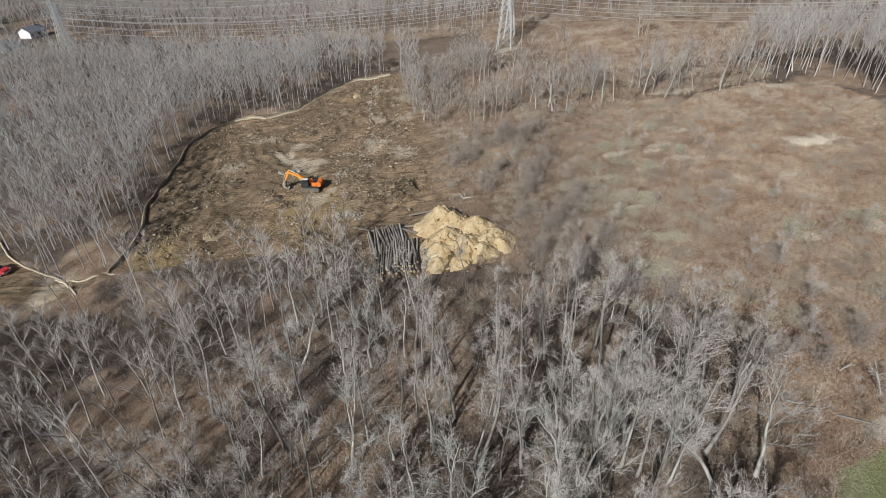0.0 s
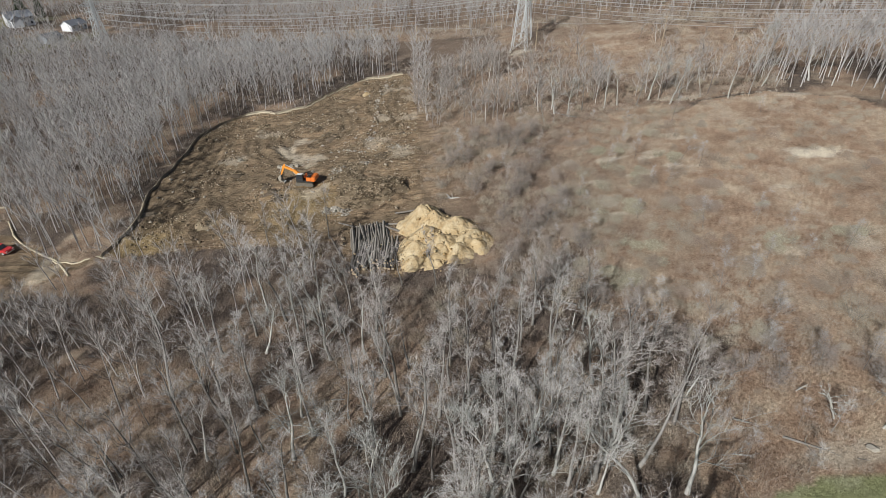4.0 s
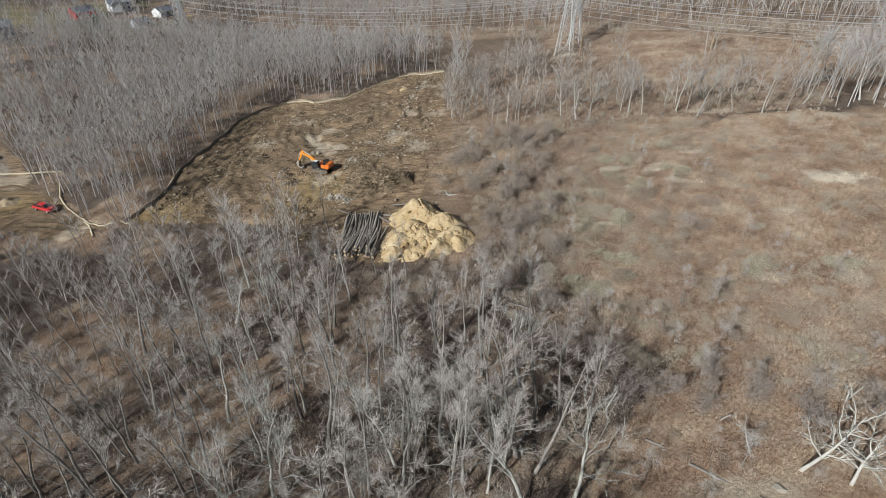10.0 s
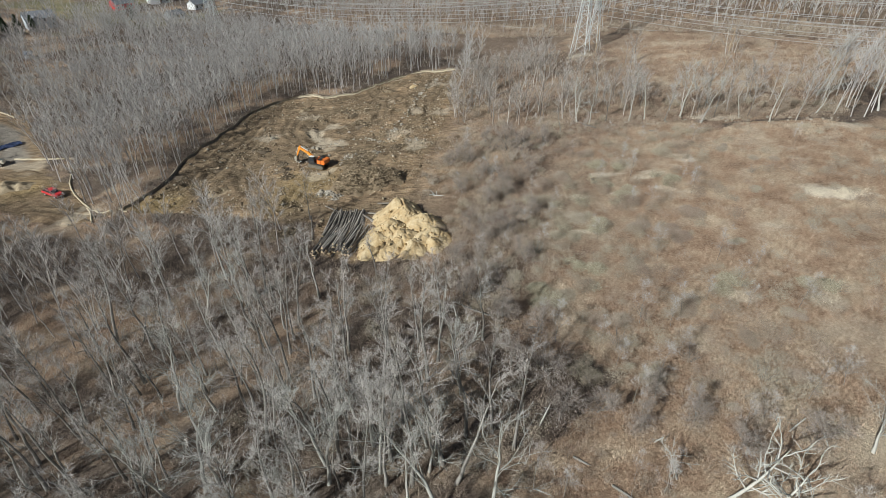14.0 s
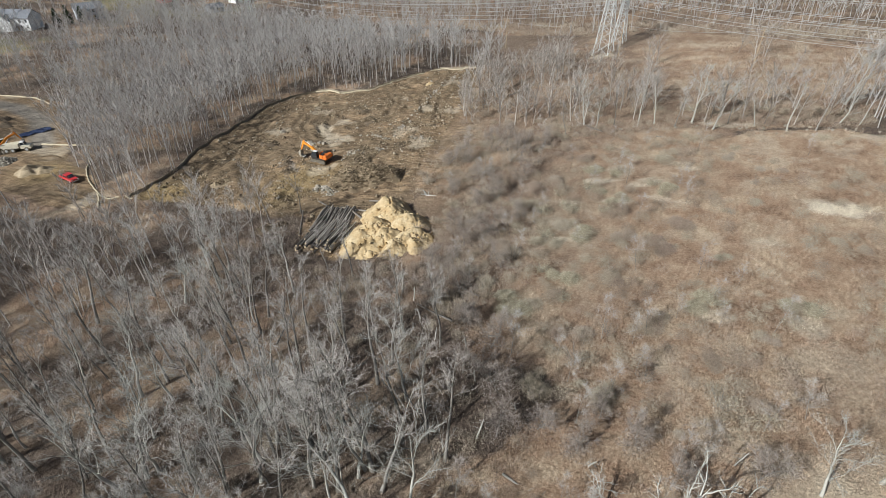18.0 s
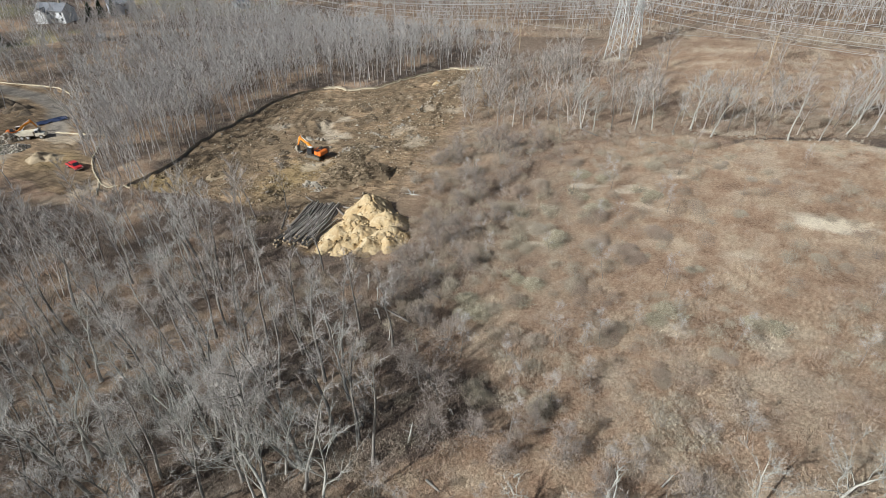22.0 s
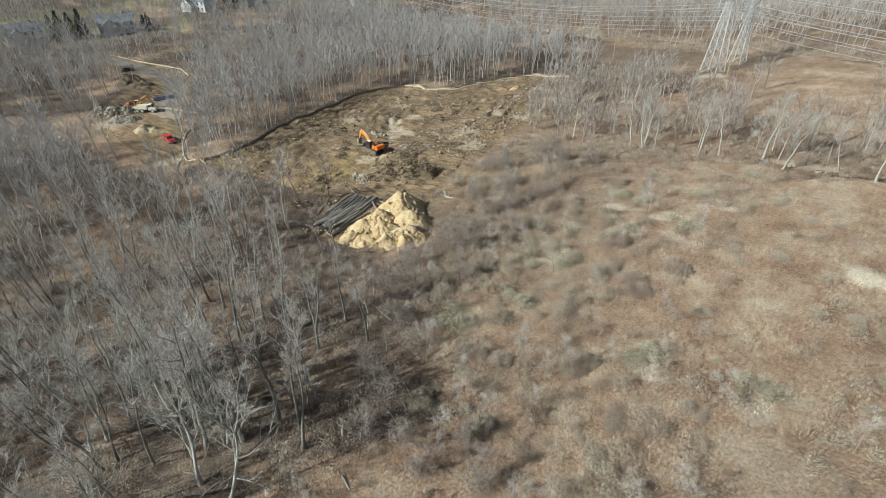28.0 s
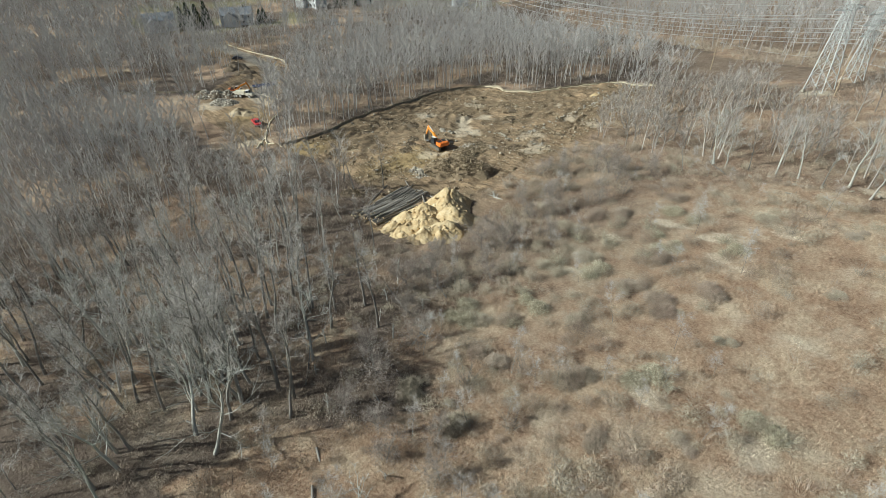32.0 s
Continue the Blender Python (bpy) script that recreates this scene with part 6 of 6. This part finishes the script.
def pickup(m, label):
    ob = thing("pickup_truck", label, "truck", m)
    bm = bmesh.new()
    prism(bm, [(2.75, 0.5), (2.8, 0.85), (2.65, 1.08), (1.35, 1.15), (-2.8, 1.15), (-2.85, 0.55)], -0.95, 0.95, 0.07)
    part("body", bm, RED, ob, "red painted body")
    bm = bmesh.new()
    prism(bm, [(1.5, 1.12), (0.75, 1.78), (-0.9, 1.82), (-1.1, 1.12)], -0.84, 0.84, 0.08)
    cab = part("cab", bm, RED, ob)
    bm = bmesh.new()
    prism(bm, [(1.42, 1.2), (0.8, 1.74), (0.86, 1.76), (1.52, 1.2)], -0.72, 0.72)
    part("windscreen", bm, DARK_GLASS, cab)
    for s in (-1, 1):
        bm = bmesh.new()
        prism(bm, [(1.2, 1.2), (0.7, 1.66), (-0.8, 1.7), (-0.92, 1.2)], s * 0.845 - 0.01, s * 0.845 + 0.01)
        part("side_window", bm, DARK_GLASS, cab)
    bm = bmesh.new()
    box(bm, -2.65, -1.2, -0.72, 0.72, 1.152, 1.17)
    part("bed_floor", bm, BLACK, ob, "dark open load bed")
    for s in (-1, 1):
        bm = bmesh.new()
        box(bm, 2.7, 2.82, s * 0.75 - 0.16, s * 0.75 + 0.16, 0.82, 1.0, 0.02)
        part("headlight", bm, WHITE, ob)
    for x in (2.84, -2.88):
        bm = bmesh.new()
        box(bm, x - 0.06, x + 0.06, -0.9, 0.9, 0.5, 0.68, 0.03)
        part("bumper", bm, STEEL, ob)
    tyres(ob, [(1.8, 0.82), (1.8, -0.82), (-1.75, 0.82), (-1.75, -0.82)], 0.4, 0.27)
    return ob


def car(m, label):
    ob = thing("car", label, "car", m)
    bm = bmesh.new()
    prism(bm, [(2.25, 0.4), (2.3, 0.7), (1.2, 0.9), (-2.2, 0.95), (-2.3, 0.5), (-2.2, 0.35)], -0.88, 0.88, 0.08)
    part("body", bm, NAVY, ob)
    bm = bmesh.new()
    prism(bm, [(1.15, 0.88), (0.45, 1.45), (-1.3, 1.48), (-2.0, 0.92)], -0.74, 0.74, 0.1)
    cab = part("cabin", bm, NAVY, ob)
    for s in (-1, 1):
        bm = bmesh.new()
        prism(bm, [(0.9, 0.96), (0.4, 1.36), (-1.2, 1.38), (-1.7, 0.98)], s * 0.745 - 0.01, s * 0.745 + 0.01)
        part("side_window", bm, DARK_GLASS, cab)
    tyres(ob, [(1.4, 0.8), (1.4, -0.8), (-1.4, 0.8), (-1.4, -0.8)], 0.33, 0.22)
    return ob


def dump_truck(m, label):
    ob = thing("dump_truck", label, "truck", m)
    bm = bmesh.new()
    prism(bm, [(1.4, 1.0), (1.4, 2.1), (2.3, 2.2), (4.4, 1.9), (4.7, 1.1), (4.5, 0.9)], -1.3, 1.3, 0.1)
    part("hood", bm, CREAM, ob)
    bm = bmesh.new()
    prism(bm, [(1.35, 2.05), (1.45, 3.2), (2.6, 3.2), (3.0, 2.1)], -0.85, 0.85, 0.09)
    cab = part("cab", bm, WHITE, ob, "white operator cab")
    bm = bmesh.new()
    prism(bm, [(2.68, 3.05), (2.74, 3.05), (3.02, 2.2), (2.96, 2.2)], -0.7, 0.7)
    part("windscreen", bm, DARK_GLASS, cab)
    for s in (-1, 1):
        bm = bmesh.new()
        prism(bm, [(1.6, 2.25), (1.6, 3.05), (2.5, 3.05), (2.8, 2.25)], s * 0.86 - 0.01, s * 0.86 + 0.01)
        part("side_window", bm, DARK_GLASS, cab)
    bm = bmesh.new()
    prism(bm, [(1.1, 1.5), (1.25, 2.9), (0.95, 2.9), (0.75, 1.9), (-3.4, 1.7), (-4.6, 2.35), (-4.7, 2.2), (-3.5, 1.3), (0.6, 1.3)], -1.2, 1.2, 0.03)
    body = part("dump_body", bm, CREAM, ob, "cream tipping body")
    for s in (-1, 1):
        bm = bmesh.new()
        prism(bm, [(1.1, 1.4), (1.2, 2.9), (-3.8, 2.6), (-4.6, 2.3), (-3.5, 1.35)], s * 1.3 - 0.08, s * 1.3 + 0.08, 0.03)
        part("side_wall", bm, CREAM, body)
    bm = bmesh.new()
    box(bm, -3.6, 4.0, -0.5, 0.5, 0.7, 1.25, 0.06)
    part("chassis", bm, TRACK_STEEL, ob)
    tyres(ob, [(3.2, 1.2), (3.2, -1.2), (-1.0, 1.2), (-1.0, -1.2), (-2.9, 1.2), (-2.9, -1.2)], 0.78, 0.62, TRACK_STEEL)
    return ob


pickup(pose(-87, 84.6, gz(-87, 84.6), 0, 0, -8), "red pickup truck parked on bare earth beside straw rolls")
dump_truck(pose(-120.4, 93.6, gz(-120.4, 93.6), 0, 0, 38), "cream articulated dump truck with muddy wheels").scale = (0.84, 0.84, 0.84)
car(pose(-175.5, 112.3, gz(-175.5, 112.3), 0, 0, 68), "dark car parked at the edge of the dirt road")
# crumpled dark blue sheet, standing in for an unidentified bluish patch
bm = bmesh.new()
bmesh.ops.create_grid(bm, x_segments=14, y_segments=8, size=1)
for v in bm.verts:
    v.co = Vector((v.co.x * 4.2, v.co.y * 1.7, 0.2 + 0.4 * noise.noise(v.co * 2.3) + 0.35 * (1 - abs(v.co.y))))
bmesh.ops.solidify(bm, geom=bm.faces[:], thickness=0.04)
tarp = new("tarp", bpy.data.meshes.new("tarp"))
bm.to_mesh(tarp.data)
bm.free()
tarp.data.materials.append(BLUE_SHEET)
tarp.matrix_world = pose(-128.8, 104.6, gz(-128.8, 104.6), 0, 0, 70)
tagged(tarp, "crumpled dark blue sheet lying beside the haul road", "tarp")


# ---- lattice towers and cables ----
def strut(bm, a, b, r):
    rod(bm, a, b, r, sides=4)


def tower(x, y, turn, height, base, arms, label):
    z0 = gz(x, y)
    ob = thing("transmission_tower", label, "pylon", pose(x, y, z0, 0, 0, turn), "lattice towers")
    waist = arms[0][0] - 1.5

    def half(z):
        return base + (1.0 - base) * (z / waist) if z < waist else 1.0 - 0.55 * (z - waist) / (height - waist)
    levels = [0.0]
    while levels[-1] < height - 1.2:
        levels.append(min(height, levels[-1] + max(1.5, half(levels[-1]) * 1.55)))
    corners = [(-1, -1), (1, -1), (1, 1), (-1, 1)]
    for cx, cy in corners:
        bm = bmesh.new()
        for a, b in ((-0.3, waist), (waist, height)):
            strut(bm, (cx * half(a), cy * half(a), a), (cx * half(b), cy * half(b), b), 0.14 if a < 1 else 0.11)
        part("leg", bm, STEEL, ob)
    for f in range(4):
        c0, c1 = corners[f], corners[(f + 1) % 4]
        bm = bmesh.new()
        for a, b in zip(levels, levels[1:]):
            h0, h1 = half(a), half(b)
            strut(bm, (c0[0] * h0, c0[1] * h0, a), (c1[0] * h1, c1[1] * h1, b), 0.058)
            strut(bm, (c1[0] * h0, c1[1] * h0, a), (c0[0] * h1, c0[1] * h1, b), 0.058)
            strut(bm, (c0[0] * h1, c0[1] * h1, b), (c1[0] * h1, c1[1] * h1, b), 0.045)
        part("lattice_side", bm, STEEL, ob)
    for z, reach in arms:
        bm = bmesh.new()
        for s in (-1, 1):
            tip = (0, s * reach, z + 0.3)
            for e in (-1, 1):
                strut(bm, (e * half(z), s * half(z), z), tip, 0.085)
                strut(bm, (e * half(z + 1.5), s * half(z + 1.5), z + 1.6), tip, 0.075)
            for k in (0.35, 0.65):
                strut(bm, (half(z) * (1 - k), s * (half(z) * (1 - k) + reach * k), z + 0.1), (-half(z) * (1 - k), s * (half(z) * (1 - k) + reach * k), z + 1.6 - 1.3 * k), 0.06)
        arm = part("crossarm", bm, STEEL, ob)
        for s in (-1, 1):
            bm = bmesh.new()
            for k in range(5):
                rod(bm, (0, s * reach, z + 0.2 - 0.34 * k), (0, s * reach, z - 0.02 - 0.34 * k), 0.13, 0.06, 8)
            part("insulator", bm, WHITE, arm)
    for cx, cy in corners:
        bm = bmesh.new()
        box(bm, cx * base - 0.35, cx * base + 0.35, cy * base - 0.35, cy * base + 0.35, -0.6, 0.22, 0.05)
        part("footing", bm, ROCK, ob, "pale concrete footing")
    return ob


def cable(p, q, sag, r, label):
    bm = bmesh.new()
    p, q = Vector(p), Vector(q)
    d = (q - p).normalized()
    u = d.cross(Vector((0, 0, 1))).normalized()
    rings = []
    n = 22
    for k in range(n + 1):
        f = k / n
        c = p.lerp(q, f) - Vector((0, 0, sag * 4 * f * (1 - f)))
        rings.append([bm.verts.new(c + (u * math.cos(a) + Vector((0, 0, 1)) * math.sin(a)) * r) for a in (0.5, 2.6, 4.7)])
    for a, b in zip(rings, rings[1:]):
        for k in range(3):
            bm.faces.new((a[k], a[(k + 1) % 3], b[(k + 1) % 3], b[k]))
    me = bpy.data.meshes.new("power_cable")
    bm.to_mesh(me)
    bm.free()
    me.materials.append(WIRE)
    return tagged(new("power_cable", me), label, "cable", "overhead cables")


LINE_A = [(-170, 256), (25.4, 208), (222, 160)]
LINE_B = [(-180, 271), (28.8, 222), (226, 174)]
for line, height, base, arms in ((LINE_A, 41, 2.7, [(21.5, 6.5), (27.5, 7.2), (33.5, 6.0)]), (LINE_B, 20.5, 2.1, [(12.6, 5.0), (15.6, 5.6), (18.4, 4.6)])):
    turn = math.degrees(math.atan2(line[1][1] - line[0][1], line[1][0] - line[0][0]))
    side = Vector((-math.sin(radians(turn)), math.cos(radians(turn)), 0))
    for x, y in line[:2]:
        tower(x, y, turn, height, base, arms, "tall galvanised steel lattice transmission tower" if height > 35 else "shorter galvanised steel lattice transmission tower")
    ends = [Vector((x, y, gz(x, y))) for x, y in line]
    for a, b in zip(ends, ends[1:]):
        for z, reach in arms:
            for s in (-1, 1):
                up = Vector((0, 0, z - 1.5))
                cable(a + side * s * reach + up, b + side * s * reach + up, 6.0, 0.075, "sagging aluminium conductor between steel towers")
        cable(a + Vector((0, 0, height)), b + Vector((0, 0, height)), 4.5, 0.05, "thin ground wire along the tower tops")


def wood_pole(x, y, h):
    ob = thing("utility_pole", "weathered wooden utility pole with a short crossarm", "pole", pose(x, y, gz(x, y)), "utility poles")
    bm = bmesh.new()
    rod(bm, (0, 0, -0.5), (0, 0, h), 0.17, 0.11, 10)
    part("shaft", bm, STAKE, ob)
    bm = bmesh.new()
    box(bm, -0.9, 0.9, -0.06, 0.06, h - 0.7, h - 0.55, 0.01)
    part("crossarm", bm, STAKE, ob)


POLES = [(-15, 226), (31, 203), (69.6, 184.3), (112, 163)]
for x, y in POLES:
    wood_pole(x, y, 10.5)
for (x0, y0), (x1, y1) in zip(POLES, POLES[1:]):
    cable((x0, y0, gz(x0, y0) + 9.9), (x1, y1, gz(x1, y1) + 9.9), 1.2, 0.035, "thin cable between wooden poles")


# ---- houses beyond the site ----
def house(x, y, turn, w, d, h, wall, label, wing=True):
    ob = thing("house", label, "house", pose(x, y, gz(x, y), 0, 0, turn), "houses")
    rise = d * 0.32

    def block(cx, cy, bw, bd, bh, br):
        bm = bmesh.new()
        prism(bm, [(-bw / 2, -0.4), (-bw / 2, bh), (0, bh + br), (bw / 2, bh), (bw / 2, -0.4)], -bd / 2, bd / 2)
        bmesh.ops.translate(bm, vec=(cx, cy, 0), verts=bm.verts[:])
        return bm
    bm = bmesh.new()
    prism(bm, [(-d / 2, -0.4), (-d / 2, h), (0, h + rise - 0.1), (d / 2, h), (d / 2, -0.4)], -w / 2, w / 2)
    bmesh.ops.rotate(bm, matrix=Matrix.Rotation(radians(90), 3, "Z"), verts=bm.verts[:])
    part("wall", bm, wall, ob)
    bm = bmesh.new()
    k = 0.5
    prism(bm, [(-d / 2 - k, h - 0.25), (0, h + rise), (d / 2 + k, h - 0.25), (d / 2 + k, h - 0.05), (0, h + rise + 0.22), (-d / 2 - k, h - 0.05)], -w / 2 - 0.3, w / 2 + 0.3)
    bmesh.ops.rotate(bm, matrix=Matrix.Rotation(radians(90), 3, "Z"), verts=bm.verts[:])
    roof = part("roof", bm, SHINGLE, ob)
    bm = bmesh.new()
    box(bm, w * 0.25 - 0.45, w * 0.25 + 0.45, -0.45, 0.45, h + rise - 0.8, h + rise + 1.2, 0.04)
    part("chimney", bm, ROCK, roof)
    for s in (-1, 1):
        for fl in range(2 if h > 4 else 1):
            for i in range(int(w / 3)):
                cx = -w / 2 + 1.6 + i * (w - 3.2) / max(int(w / 3) - 1, 1)
                bm = bmesh.new()
                box(bm, cx - 0.5, cx + 0.5, s * (d / 2 + 0.02) - 0.03, s * (d / 2 + 0.02) + 0.03, 1.0 + 2.8 * fl, 2.4 + 2.8 * fl)
                win = part("window", bm, DARK_GLASS, ob)
                bm = bmesh.new()
                box(bm, cx - 0.62, cx + 0.62, s * (d / 2 + 0.03) - 0.05, s * (d / 2 + 0.03) + 0.05, 0.88 + 2.8 * fl, 1.0 + 2.8 * fl)
                part("sill", bm, WHITE, win)
    if wing:
        gw = w * 0.42
        bm = bmesh.new()
        prism(bm, [(-gw / 2, -0.4), (-gw / 2, h * 0.8), (0, h * 0.8 + gw * 0.38), (gw / 2, h * 0.8), (gw / 2, -0.4)], -d / 2 - 3.2, 0)
        bmesh.ops.translate(bm, vec=(-w * 0.2, 0, 0), verts=bm.verts[:])
        part("gable_wing", bm, wall, ob)
        bm = bmesh.new()
        a, b = h * 0.8, h * 0.8 + gw * 0.38
        prism(bm, [(-gw / 2 - k, a - 0.28), (0, b + 0.02), (gw / 2 + k, a - 0.28), (gw / 2 + k, a - 0.08), (0, b + 0.24), (-gw / 2 - k, a - 0.08)], -d / 2 - 3.5, 0)
        bmesh.ops.translate(bm, vec=(-w * 0.2, 0, 0), verts=bm.verts[:])
        part("wing_roof", bm, SHINGLE, ob)
    bm = bmesh.new()
    box(bm, w * 0.05, w * 0.05 + 1.0, -d / 2 - 0.07, -d / 2 - 0.01, 0.1, 2.15)
    part("door", bm, STAKE, ob)
    return ob


house(-262, 103, 78, 16, 10, 5.6, SIDING, "large white two-storey house with a grey roof")
house(-251, 142, 66, 17, 10, 5.6, GREY_SIDING, "large grey two-storey house with white gables")
house(-272, 200, 20, 16, 10, 6.0, SIDING, "white two-storey house behind bare trees")
house(-262, 232, 60, 14, 9, 5.4, GREY_SIDING, "grey house half hidden by trees")
house(-211, 275, 75, 9, 6, 2.6, GREY_SIDING, "low weathered shed at the wood edge", False)
house(-258, 315, 50, 13, 9, 5.0, SIDING, "white house at the edge of the forest")
house(-262, 289, 70, 12, 8, 3.6, RED, "red barn beside the white house", False)
house(-219, 306, 80, 11, 7, 3.0, SIDING, "low white house behind the steel tower", False)
house(-213.5, 183.5, 45, 3, 3, 1.8, SIDING, "small white shed between bare trees", False)


# ---- evergreens by the houses ----
def conifer(x, y, h, seed):
    r = random.Random(seed)
    ob = thing("conifer", "dark green spruce beside the houses", "tree", pose(x, y, gz(x, y), 0, 0, r.uniform(0, 360)), "evergreens by the houses")
    bm = bmesh.new()
    rod(bm, (0, 0, -0.3), (0, 0, h * 0.95), 0.22, 0.03, 8)
    part("trunk", bm, BARK, ob)
    g = Growth(seed)
    for k in range(1300):
        f = r.random() ** 0.8
        a = r.uniform(0, math.tau)
        rad = (1 - f * 0.92) * h * 0.3 * r.uniform(0.3, 1.1)
        p = Vector((math.cos(a) * rad * 0.55, math.sin(a) * rad * 0.55, h * (0.08 + 0.9 * f)))
        g.sliver(p, Vector((math.cos(a), math.sin(a), r.uniform(-0.45, 0.15))).normalized(), 0.4 + rad * 0.6, 0.32)
    part("crown", tri_mesh("crown", [tuple(v) for v in g.cv], g.cf, NEEDLES), None, ob)


for k, (x, y, h) in enumerate([(-256, 113, 12), (-253, 116, 14), (-251.5, 120, 13), (-250, 124.5, 14), (-254, 126, 11), (-243, 152, 8), (-262, 212, 9), (-258, 216, 10), (-254, 221, 9), (-228, 262, 9),
                               (-268, 330, 14), (-274, 338, 15), (-262, 338, 13), (-252, 158, 7)]):
    conifer(x, y, h, 900 + k)
